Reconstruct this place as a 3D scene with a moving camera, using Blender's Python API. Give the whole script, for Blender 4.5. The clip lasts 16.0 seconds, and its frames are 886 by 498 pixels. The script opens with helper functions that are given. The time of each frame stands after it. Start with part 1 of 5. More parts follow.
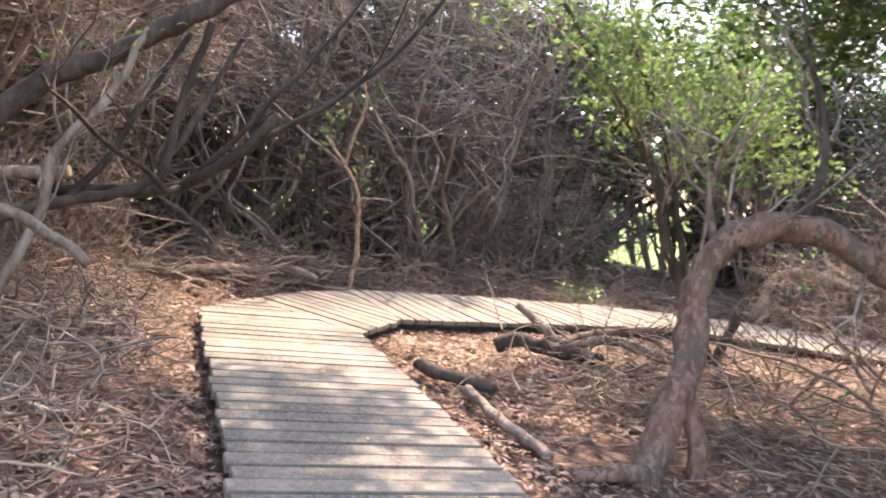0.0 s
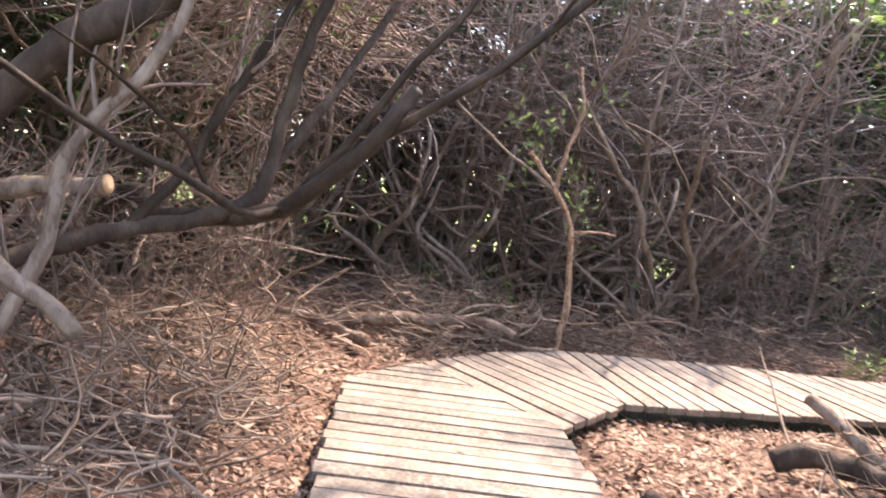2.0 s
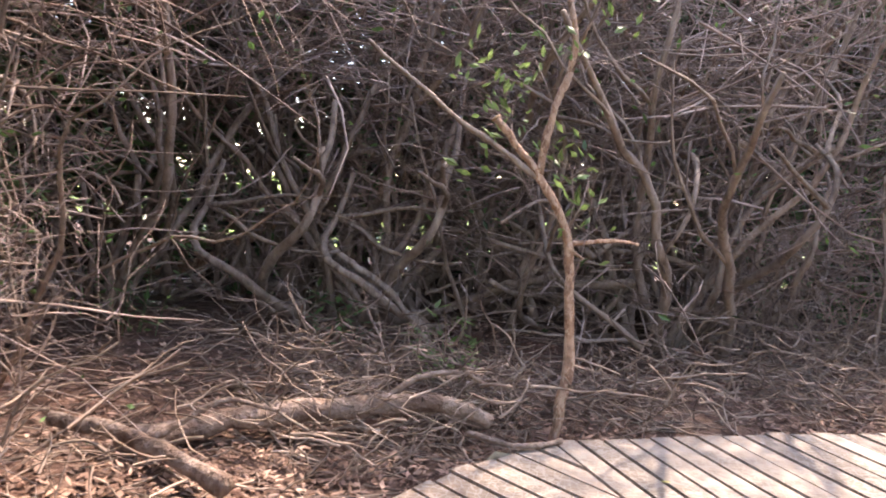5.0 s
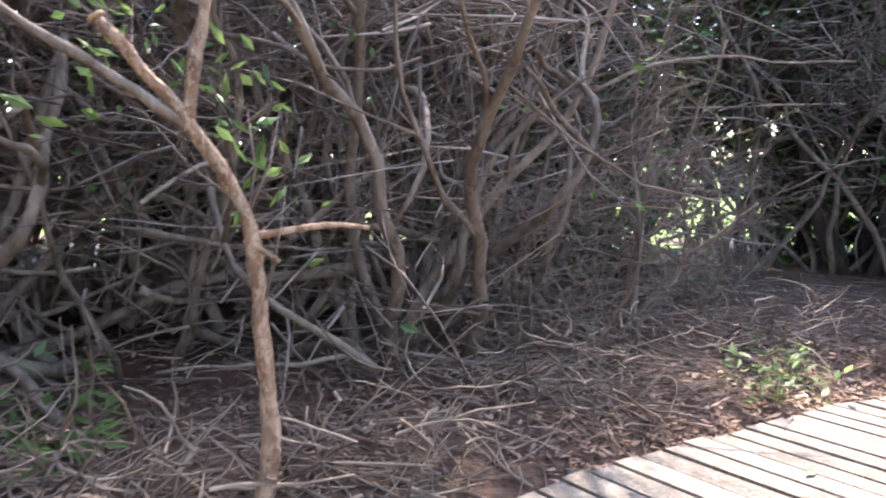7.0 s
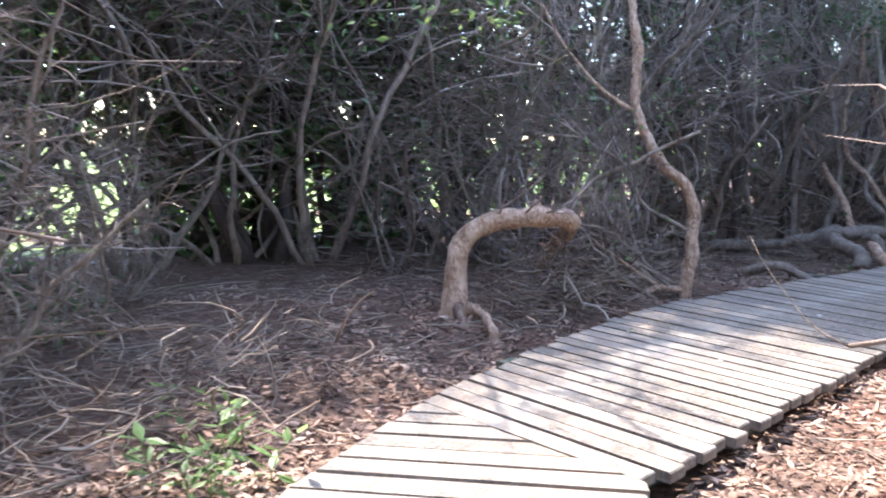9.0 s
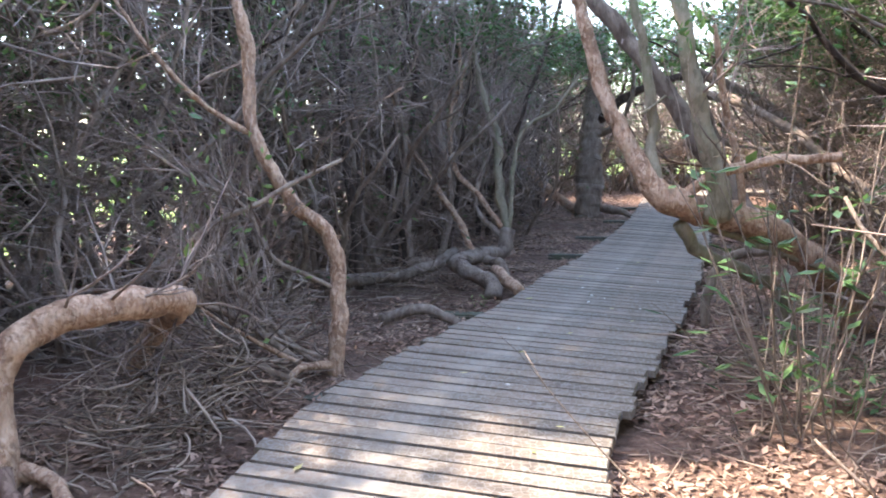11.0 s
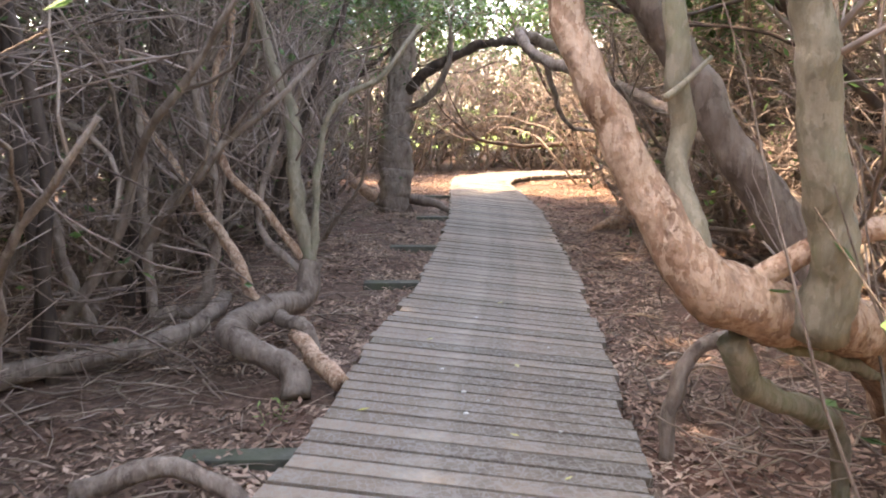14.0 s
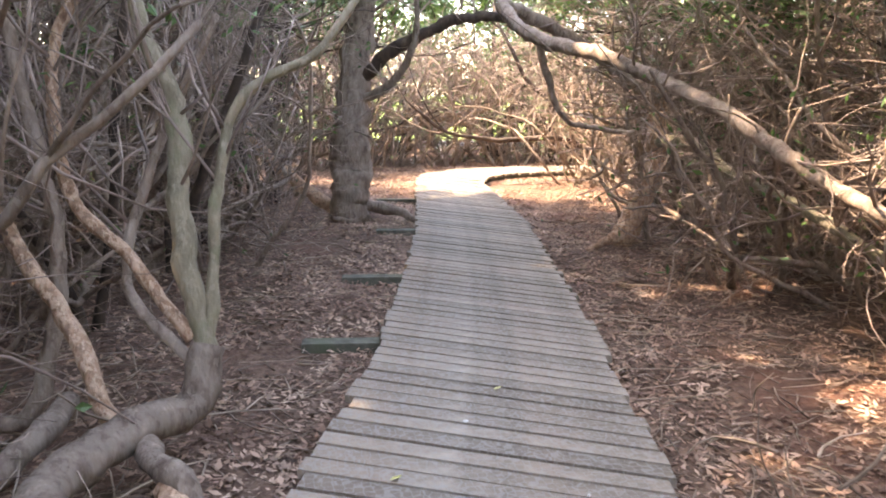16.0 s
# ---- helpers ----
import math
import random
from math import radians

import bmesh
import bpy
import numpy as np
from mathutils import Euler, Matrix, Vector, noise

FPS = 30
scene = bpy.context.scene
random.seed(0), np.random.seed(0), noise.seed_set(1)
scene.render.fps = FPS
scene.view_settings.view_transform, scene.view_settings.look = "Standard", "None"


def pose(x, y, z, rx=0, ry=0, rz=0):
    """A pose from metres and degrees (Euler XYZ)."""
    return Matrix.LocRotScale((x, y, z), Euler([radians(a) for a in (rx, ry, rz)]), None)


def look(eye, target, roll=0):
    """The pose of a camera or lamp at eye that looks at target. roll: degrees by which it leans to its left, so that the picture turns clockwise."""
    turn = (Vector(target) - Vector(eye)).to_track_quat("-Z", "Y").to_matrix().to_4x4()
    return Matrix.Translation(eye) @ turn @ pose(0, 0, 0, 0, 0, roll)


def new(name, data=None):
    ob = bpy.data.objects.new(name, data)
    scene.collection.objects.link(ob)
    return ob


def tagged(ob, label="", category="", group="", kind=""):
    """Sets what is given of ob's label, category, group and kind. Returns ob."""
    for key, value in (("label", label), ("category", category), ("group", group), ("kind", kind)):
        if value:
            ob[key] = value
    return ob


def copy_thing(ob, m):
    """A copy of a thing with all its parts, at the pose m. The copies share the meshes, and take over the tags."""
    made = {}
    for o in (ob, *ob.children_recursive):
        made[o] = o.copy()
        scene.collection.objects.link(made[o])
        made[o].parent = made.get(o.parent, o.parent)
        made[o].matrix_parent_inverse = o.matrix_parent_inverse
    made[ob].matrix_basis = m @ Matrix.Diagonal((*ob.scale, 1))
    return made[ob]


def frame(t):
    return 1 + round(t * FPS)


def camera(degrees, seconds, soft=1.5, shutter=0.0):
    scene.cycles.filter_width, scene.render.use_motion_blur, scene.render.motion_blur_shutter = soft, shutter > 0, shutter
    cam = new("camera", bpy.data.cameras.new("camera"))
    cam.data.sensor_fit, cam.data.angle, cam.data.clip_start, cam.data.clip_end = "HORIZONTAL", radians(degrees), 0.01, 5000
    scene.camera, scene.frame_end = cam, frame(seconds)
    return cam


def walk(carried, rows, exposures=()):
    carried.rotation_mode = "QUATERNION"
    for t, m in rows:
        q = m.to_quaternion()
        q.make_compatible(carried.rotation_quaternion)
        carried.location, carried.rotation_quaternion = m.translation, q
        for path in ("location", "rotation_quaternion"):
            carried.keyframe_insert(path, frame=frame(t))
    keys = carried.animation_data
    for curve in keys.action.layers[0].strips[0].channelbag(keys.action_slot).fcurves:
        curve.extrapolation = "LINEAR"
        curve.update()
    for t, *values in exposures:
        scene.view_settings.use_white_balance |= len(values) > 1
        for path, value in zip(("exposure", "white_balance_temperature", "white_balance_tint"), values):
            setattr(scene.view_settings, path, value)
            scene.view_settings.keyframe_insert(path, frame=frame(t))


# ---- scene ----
cam = camera(58.2, 16.0, soft=1.9, shutter=0.2)
METRES, EYE, TILT, LEAN, TURN = 15.5, 1.395, -4.87, -7.65, 0.0
EXPOSURES = [(0.0, 3.05, 7500, 18), (3.0, 3.2, 7400, 26), (5.5, 3.3, 7200, 24), (7.0, 3.35, 6500, 16), (8.5, 3.5, 6200, 14), (10.0, 3.45, 6400, 14), (12.5, 3.85, 7900, 14), (14.5, 4.05, 9300, 22), (16.0, 4.2, 8900, 20)]
ROWS = [
    (0.0, 0.0, 0.0, 0.0, 0.0, 0.0, 0.0),
    (0.5, -0.0031, 0.032, 0.0023, 5.86, -0.05, -1.44),
    (1.0, -0.0019, 0.0654, 0.0026, 10.88, -0.17, -2.07),
    (1.5, -0.0037, 0.0949, 0.0034, 13.06, -0.9, -1.72),
    (2.0, -0.0056, 0.1295, 0.0075, 16.16, 2.27, -1.6),
    (2.5, -0.0075, 0.158, 0.0102, 22.29, 3.57, -2.47),
    (3.0, -0.0167, 0.1862, 0.0138, 22.89, 3.63, -2.76),
    (5.5, -0.0552, 0.3232, 0.0304, 8.66, -0.2, 2.82),
    (6.0, -0.0557, 0.3516, 0.0322, 6.89, -5.5, 2.53),
    (6.5, -0.06, 0.3801, 0.035, -3.67, -6.24, 4.12),
    (7.0, -0.0524, 0.4091, 0.0376, -10.71, -3.17, 6.95),
    (7.5, -0.0463, 0.4362, 0.0401, -21.88, -3.79, 8.11),
    (8.0, -0.0317, 0.4619, 0.0405, -33.67, -4.75, 8.43),
    (8.5, -0.0132, 0.4846, 0.0391, -39.7, -3.9, 9.14),
    (9.0, 0.0076, 0.5043, 0.0389, -53.4, -10.96, 8.72),
    (9.5, 0.0345, 0.5178, 0.0378, -57.93, -11.2, 8.87),
    (10.0, 0.0587, 0.536, 0.0382, -69.36, -10.72, 8.0),
    (12.5, 0.2035, 0.5979, 0.0386, -94.06, -20.86, 3.58),
    (13.0, 0.2406, 0.5965, 0.0323, -96.92, -21.05, 3.05),
    (13.5, 0.2777, 0.5956, 0.0279, -96.94, -19.2, 3.39),
    (14.0, 0.3128, 0.5903, 0.0238, -99.96, -18.58, 2.99),
    (14.5, 0.3462, 0.583, 0.021, -100.5, -18.22, 3.97),
    (15.0, 0.3786, 0.581, 0.0157, -102.14, -20.22, 3.91),
    (15.5, 0.4112, 0.5724, 0.0121, -102.6, -19.83, 3.03),
    (16.0, 0.4433, 0.5713, 0.0064, -102.63, -19.64, 2.3),
]
walk(cam, [(t, pose(0, 0, EYE, TILT, LEAN, TURN) @ pose(METRES * x, METRES * y, METRES * z, 90 + pitch, roll, yaw)) for t, x, y, z, yaw, pitch, roll in ROWS],
     exposures=EXPOSURES)

# ---- world and sun ----
SUN_DIR = Vector((0.22, 0.52, 0.83)).normalized()      # towards the sun, high in the north
world = bpy.data.worlds.new("sky")
scene.world = world
world.use_nodes = True
wn = world.node_tree.nodes
sky = wn.new("ShaderNodeTexSky")
sky.sky_type = "NISHITA"
sky.sun_disc = False
sky.sun_elevation = math.asin(SUN_DIR.z)
sky.sun_rotation = math.atan2(SUN_DIR.x, SUN_DIR.y)
world.node_tree.links.new(sky.outputs[0], wn["Background"].inputs[0])
wn["Background"].inputs[1].default_value = 0.15
sun_data = bpy.data.lights.new("sun", "SUN")
sun_data.energy, sun_data.angle, sun_data.color = 2.05, radians(1.0), (1.0, 0.94, 0.85)
sun = new("sun", sun_data)
sun.matrix_world = look(SUN_DIR * 60, (0, 0, 0))


# ---- materials ----
def material(name, stops, scale=8.0, detail=6.0, stretch=(1, 1, 1), rough=0.85, bump=0.3, bump_scale=40.0,
             patch=None, patch_scale=1.5, patch_at=(0.5, 0.62), per="object", vary=0.25, spec=0.25, translucent=0.0, dist=0.01, flake=None, flake_scale=16.0):
    """Colour ramp over stretched noise, a second patchy layer, random value per object or island, and fine relief."""
    m = bpy.data.materials.new(name)
    m.use_nodes = True
    nt = m.node_tree
    n, link = nt.nodes, nt.links.new
    bsdf = n["Principled BSDF"]
    co = n.new("ShaderNodeTexCoord")
    mp = n.new("ShaderNodeMapping")
    mp.inputs["Scale"].default_value = stretch
    link(co.outputs["Object"], mp.inputs["Vector"])
    nz = n.new("ShaderNodeTexNoise")
    nz.inputs["Scale"].default_value, nz.inputs["Detail"].default_value = scale, detail
    nz.inputs["Roughness"].default_value = 0.65
    link(mp.outputs[0], nz.inputs["Vector"])
    ramp = n.new("ShaderNodeValToRGB")
    el = ramp.color_ramp.elements
    el[0].position, el[0].color = stops[0][0], (*stops[0][1], 1)
    el[1].position, el[1].color = stops[-1][0], (*stops[-1][1], 1)
    for p, c in stops[1:-1]:
        e = el.new(p)
        e.color = (*c, 1)
    link(nz.outputs[0], ramp.inputs[0])
    colour = ramp.outputs[0]
    if patch:
        pn = n.new("ShaderNodeTexNoise")
        pn.inputs["Scale"].default_value, pn.inputs["Detail"].default_value = patch_scale, 5
        link(co.outputs["Object"], pn.inputs["Vector"])
        pr = n.new("ShaderNodeValToRGB")
        pr.color_ramp.elements[0].position, pr.color_ramp.elements[1].position = patch_at
        link(pn.outputs[0], pr.inputs[0])
        mx = n.new("ShaderNodeMix")
        mx.data_type = "RGBA"
        mx.inputs["B"].default_value = (*patch, 1)
        link(pr.outputs[0], mx.inputs["Factor"])
        link(colour, mx.inputs["A"])
        colour = mx.outputs["Result"]
    if flake:
        fv = n.new("ShaderNodeTexVoronoi")
        fv.inputs["Scale"].default_value = flake_scale
        fm = n.new("ShaderNodeMapping")
        fm.inputs["Scale"].default_value = (1, 1, 0.45)
        fd = n.new("ShaderNodeMix")
        fd.data_type = "RGBA"
        fd.inputs["Factor"].default_value = 0.12
        link(co.outputs["Object"], fm.inputs["Vector"])
        link(fm.outputs[0], fd.inputs["A"])
        link(nz.outputs["Color"], fd.inputs["B"])
        link(fd.outputs["Result"], fv.inputs["Vector"])
        sp = n.new("ShaderNodeSeparateColor")
        link(fv.outputs["Color"], sp.inputs[0])
        fr = n.new("ShaderNodeMapRange")
        fr.inputs["From Min"].default_value, fr.inputs["From Max"].default_value = 0.55, 0.75
        fr.inputs["To Max"].default_value = 0.75
        link(sp.outputs[0], fr.inputs["Value"])
        fx = n.new("ShaderNodeMix")
        fx.data_type = "RGBA"
        fx.inputs["B"].default_value = (*flake, 1)
        link(fr.outputs[0], fx.inputs["Factor"])
        link(colour, fx.inputs["A"])
        colour = fx.outputs["Result"]
    if vary:
        if per == "object":
            rnd = n.new("ShaderNodeObjectInfo").outputs["Random"]
        else:
            rnd = n.new("ShaderNodeNewGeometry").outputs["Random Per Island"]
        mr = n.new("ShaderNodeMapRange")
        mr.inputs["To Min"].default_value, mr.inputs["To Max"].default_value = 1 - vary, 1 + vary
        link(rnd, mr.inputs["Value"])
        hs = n.new("ShaderNodeHueSaturation")
        link(mr.outputs[0], hs.inputs["Value"])
        link(colour, hs.inputs["Color"])
        colour = hs.outputs[0]
    link(colour, bsdf.inputs["Base Color"])
    bsdf.inputs["Roughness"].default_value = rough
    bsdf.inputs["Specular IOR Level"].default_value = spec
    if bump:
        bn = n.new("ShaderNodeTexNoise")
        bn.inputs["Scale"].default_value, bn.inputs["Detail"].default_value = bump_scale, 6
        link(mp.outputs[0], bn.inputs["Vector"])
        bp = n.new("ShaderNodeBump")
        bp.inputs["Strength"].default_value, bp.inputs["Distance"].default_value = bump, dist
        link(bn.outputs[0], bp.inputs["Height"])
        link(bp.outputs[0], bsdf.inputs["Normal"])
    if translucent:
        tr = n.new("ShaderNodeBsdfTranslucent")
        ms = n.new("ShaderNodeMixShader")
        ms.inputs[0].default_value = translucent
        link(colour, tr.inputs["Color"])
        link(bsdf.outputs[0], ms.inputs[1])
        link(tr.outputs[0], ms.inputs[2])
        link(ms.outputs[0], n["Material Output"].inputs["Surface"])
    return m


M_SOIL = material("soil", [(0.3, (0.045, 0.026, 0.018)), (0.5, (0.11, 0.062, 0.042)), (0.7, (0.20, 0.125, 0.085))], 14, 8,
                  patch=(0.15, 0.068, 0.045), patch_scale=0.9, patch_at=(0.55, 0.72), vary=0, bump=0.9, bump_scale=30, dist=0.03)
M_GRASS = material("sunny_grass", [(0.3, (0.10, 0.17, 0.03)), (0.7, (0.24, 0.32, 0.07))], 3, 6, vary=0, bump=0.6, bump_scale=20, dist=0.05)
M_LITTER = material("dead_leaf", [(0.3, (0.12, 0.066, 0.044)), (0.5, (0.25, 0.152, 0.106)), (0.7, (0.40, 0.275, 0.20))], 2.3, 2,
                    per="island", vary=0.55, bump=0.2, rough=0.75)
M_TWIG_DRY = material("dry_twig", [(0.3, (0.13, 0.085, 0.06)), (0.7, (0.33, 0.25, 0.19))], 4, 3, per="island", vary=0.45, bump=0.2)
M_PLANK = material("weathered_plank", [(0.32, (0.105, 0.082, 0.061)), (0.5, (0.19, 0.152, 0.117)), (0.68, (0.285, 0.235, 0.186))], 5, 8,
                   patch=(0.22, 0.155, 0.11), patch_scale=1.6, patch_at=(0.5, 0.72), vary=0.26, bump=0.5, bump_scale=45, rough=0.8, dist=0.006)
def add_netting(m):
    """Thin grey wire netting stapled over the planks, with a little relief."""
    nt = m.node_tree
    n, link = nt.nodes, nt.links.new
    bsdf = n["Principled BSDF"]
    geo = n.new("ShaderNodeNewGeometry")
    vo = n.new("ShaderNodeTexVoronoi")
    vo.feature = "DISTANCE_TO_EDGE"
    vo.inputs["Scale"].default_value, vo.inputs["Randomness"].default_value = 27.0, 0.45
    link(geo.outputs["Position"], vo.inputs["Vector"])
    th = n.new("ShaderNodeMapRange")
    th.inputs["From Min"].default_value, th.inputs["From Max"].default_value = 0.03, 0.06
    th.inputs["To Min"].default_value, th.inputs["To Max"].default_value = 0.55, 0.0
    link(vo.outputs["Distance"], th.inputs["Value"])
    old = bsdf.inputs["Base Color"].links[0].from_socket
    mx = n.new("ShaderNodeMix")
    mx.data_type = "RGBA"
    mx.inputs["B"].default_value = (0.27, 0.25, 0.22, 1)
    link(th.outputs[0], mx.inputs["Factor"])
    link(old, mx.inputs["A"])
    link(mx.outputs["Result"], bsdf.inputs["Base Color"])


add_netting(M_PLANK)
M_BEAM = material("damp_beam", [(0.3, (0.05, 0.05, 0.038)), (0.7, (0.14, 0.135, 0.10))], 9, 6, vary=0.2, bump=0.4,
                  patch=(0.085, 0.092, 0.058), patch_scale=3.0)
M_BARK = material("grey_brown_bark", [(0.3, (0.080, 0.054, 0.040)), (0.48, (0.19, 0.137, 0.104)), (0.7, (0.36, 0.28, 0.22))], 11, 9,
                  stretch=(1, 1, 0.4), vary=0.2, bump=1.0, bump_scale=35, dist=0.018, flake=(0.24, 0.185, 0.145), flake_scale=45.0)
M_BARK_DARK = material("dark_bark", [(0.3, (0.030, 0.021, 0.017)), (0.55, (0.075, 0.053, 0.040)), (0.75, (0.15, 0.11, 0.085))], 9, 8,
                       stretch=(1, 1, 0.4), vary=0.2, bump=0.9, bump_scale=35, dist=0.012)
M_BARK_TAN = material("peeling_tan_bark", [(0.28, (0.12, 0.062, 0.038)), (0.45, (0.30, 0.17, 0.105)), (0.6, (0.47, 0.30, 0.20)), (0.75, (0.62, 0.48, 0.37))], 11, 8,
                      stretch=(1, 1, 0.6), patch=(0.27, 0.165, 0.11), patch_scale=24.0, patch_at=(0.5, 0.64), vary=0.12, bump=1.0, bump_scale=40, dist=0.025,
                      flake=(0.53, 0.36, 0.25), flake_scale=60.0)
M_BARK_MOSS = material("mossy_bark", [(0.3, (0.10, 0.082, 0.052)), (0.55, (0.225, 0.185, 0.125)), (0.75, (0.36, 0.30, 0.225))], 8, 8,
                       stretch=(1, 1, 0.45), patch=(0.17, 0.165, 0.095), patch_scale=4.0, patch_at=(0.5, 0.66), vary=0.1, bump=1.0, bump_scale=30, dist=0.018,
                       flake=(0.25, 0.205, 0.145), flake_scale=50.0)
M_BARK_RED = material("reddish_bark", [(0.3, (0.065, 0.034, 0.024)), (0.5, (0.15, 0.083, 0.058)), (0.72, (0.26, 0.165, 0.125))], 11, 9,
                      stretch=(1, 1, 0.4), patch=(0.12, 0.085, 0.065), patch_scale=4.0, vary=0.1, bump=1.0, bump_scale=35, dist=0.014, flake=(0.25, 0.16, 0.118), flake_scale=45.0)
M_LOG = material("dusty_log_bark", [(0.3, (0.10, 0.07, 0.05)), (0.5, (0.23, 0.165, 0.125)), (0.72, (0.38, 0.29, 0.23))], 14, 9,
                 patch=(0.14, 0.09, 0.065), patch_scale=6.0, patch_at=(0.5, 0.62), vary=0.1, bump=1.0, bump_scale=45, dist=0.02)
M_PALE = material("pale_chip", [(0.3, (0.45, 0.42, 0.37)), (0.7, (0.65, 0.62, 0.56))], 20, 3, vary=0.1, bump=0.1)
M_TWIGS = material("thicket_twig", [(0.3, (0.115, 0.080, 0.064)), (0.5, (0.235, 0.172, 0.140)), (0.7, (0.40, 0.315, 0.265))], 3, 3,
                   per="island", vary=0.35, bump=0)
M_CUT = material("cut_wood", [(0.3, (0.42, 0.24, 0.12)), (0.7, (0.62, 0.42, 0.25))], 20, 4, vary=0.1, bump=0.2)
M_LEAF = material("glossy_leaf", [(0.3, (0.045, 0.10, 0.030)), (0.7, (0.11, 0.19, 0.055))], 3, 2, per="island", vary=0.5, bump=0,
                  rough=0.4, spec=0.5, translucent=0.35)
M_LEAF_LIGHT = material("pale_leaf", [(0.3, (0.12, 0.20, 0.055)), (0.7, (0.25, 0.34, 0.12))], 3, 2, per="island", vary=0.35, bump=0,
                        rough=0.45, spec=0.4, translucent=0.5)
M_LEAF_YELLOW = material("fallen_yellow_leaf", [(0.3, (0.40, 0.36, 0.10)), (0.7, (0.58, 0.52, 0.25))], 5, 2, vary=0.25, bump=0.1, rough=0.6)


# ---- mesh building ----
class Shape:
    """Collects tubes, leaves and boxes as one mesh."""

    def __init__(self):
        self.v, self.f = [], []

    def tube(self, pts, radii, sides=6, lump=0.0, cap=True, seed=0):
        n = len(pts)
        ref = Vector((0.3, 0.5, 0.8))
        start = len(self.v)
        for i, p in enumerate(pts):
            d = (pts[min(i + 1, n - 1)] - pts[max(i - 1, 0)]).normalized()
            a = ref - d * ref.dot(d)
            if a.length < 1e-3:
                a = d.orthogonal()
            a.normalize()
            ref = a
            b = d.cross(a)
            for k in range(sides):
                w = math.tau * k / sides
                o = a * math.cos(w) + b * math.sin(w)
                r = radii[i]
                if lump:
                    r *= 1 + lump * noise.noise((p + o * r) * 6.0 + Vector((seed, 0, 0))) + 0.6 * lump * noise.noise((p + o * r) * 17.0)
                self.v.append(tuple(p + o * r))
        for i in range(n - 1):
            for k in range(sides):
                q = start + i * sides
                k2 = (k + 1) % sides
                self.f.append((q + k, q + k2, q + sides + k2, q + sides + k))
        if cap:
            self.f.append(tuple(start + k for k in reversed(range(sides))))
            self.f.append(tuple(start + (n - 1) * sides + k for k in range(sides)))

    def leaf(self, p, along, across, length, width, fold=0.25):
        q = len(self.v)
        up = along.cross(across)
        m = p + along * length * 0.45 - up * fold * width
        self.v += [tuple(p), tuple(p + along * length * 0.45 + across * width * 0.5), tuple(p + along * length), tuple(p + along * length * 0.45 - across * width * 0.5), tuple(m)]
        self.f += [(q, q + 4, q + 2, q + 1), (q, q + 3, q + 2, q + 4)]

    def box(self, a, b, c, d, z0, z1, bevel=0.006):
        """A plank over the plan quad a b c d, with eased top edges."""
        q = len(self.v)
        mid = (a + b + c + d) / 4
        for p in (a, b, c, d):
            self.v.append((p.x, p.y, z0))
        for p in (a, b, c, d):
            self.v.append((p.x, p.y, z1 - bevel))
        for p in (a, b, c, d):
            o = p + (mid - p).normalized() * bevel * 1.4
            self.v.append((o.x, o.y, z1))
        for s in (0, 4):
            for k in range(4):
                k2 = (k + 1) % 4
                self.f.append((q + s + k, q + s + k2, q + s + 4 + k2, q + s + 4 + k))
        self.f += [(q + 8, q + 9, q + 10, q + 11), (q + 3, q + 2, q + 1, q)]

    def mesh(self, name, mat, smooth=True):
        me = bpy.data.meshes.new(name)
        me.from_pydata(self.v, [], self.f)
        me.materials.append(mat)
        if smooth:
            me.polygons.foreach_set("use_smooth", [True] * len(me.polygons))
        me.update()
        return me


def part(name, shape, mat, parent=None, label="", smooth=True):
    ob = new(name, shape.mesh(name, mat, smooth))
    if parent:
        ob.parent = parent
        ob.matrix_parent_inverse = parent.matrix_world.inverted()
    if label:
        ob["label"] = label
    if name in ("twig_tangle", "foliage"):
        ob["kind"] = "stuff"
    return ob


def thing(name, at, label, category, group=""):
    ob = new(name)
    ob.empty_display_size = 0.1
    ob.matrix_world = Matrix.Translation(at)
    return tagged(ob, label, category, group)


def smooth_line(pts, step=0.08):
    """Points along a rounded line through the given ones."""
    pts = [Vector(p) for p in pts]
    ext = [pts[0] * 2 - pts[1]] + pts + [pts[-1] * 2 - pts[-2]]
    out = []
    for i in range(1, len(ext) - 2):
        a, b, c, d = ext[i - 1:i + 3]
        n = max(2, int((c - b).length / step))
        for k in range(n):
            t = k / n
            out.append(0.5 * ((2 * b) + (c - a) * t + (2 * a - 5 * b + 4 * c - d) * t * t + (3 * b - a - 3 * c + d) * t ** 3))
    out.append(pts[-1])
    return out


def limb(shape, pts, r0, r1, sides=10, lump=0.22, step=0.07, wob=0.02, seed=0):
    """A crooked limb, thick at its first point."""
    line = smooth_line(pts, step)
    n = len(line)
    if isinstance(r0, tuple):
        near = [min(range(n), key=lambda i, q=Vector(p): (line[i] - q).length) for p in pts]
        radii = list(np.interp(range(n), near, r0))
        r0 = r0[0]
    else:
        radii = [r0 + (r1 - r0) * (i / (n - 1)) for i in range(n)]
    line = [p + (noise.noise_vector(p * 3.1 + Vector((seed, 1, 2))) * wob + noise.noise_vector(p * 9.0 + Vector((seed, 5, 2))) * min(r0, 0.05) * 0.35) * min(1, i / 3) for i, p in enumerate(line)]
    shape.tube(line, radii, sides, lump, True, seed)
    return line


CLEARANCE = [0.0]      # headroom over the planks that growing branches leave free


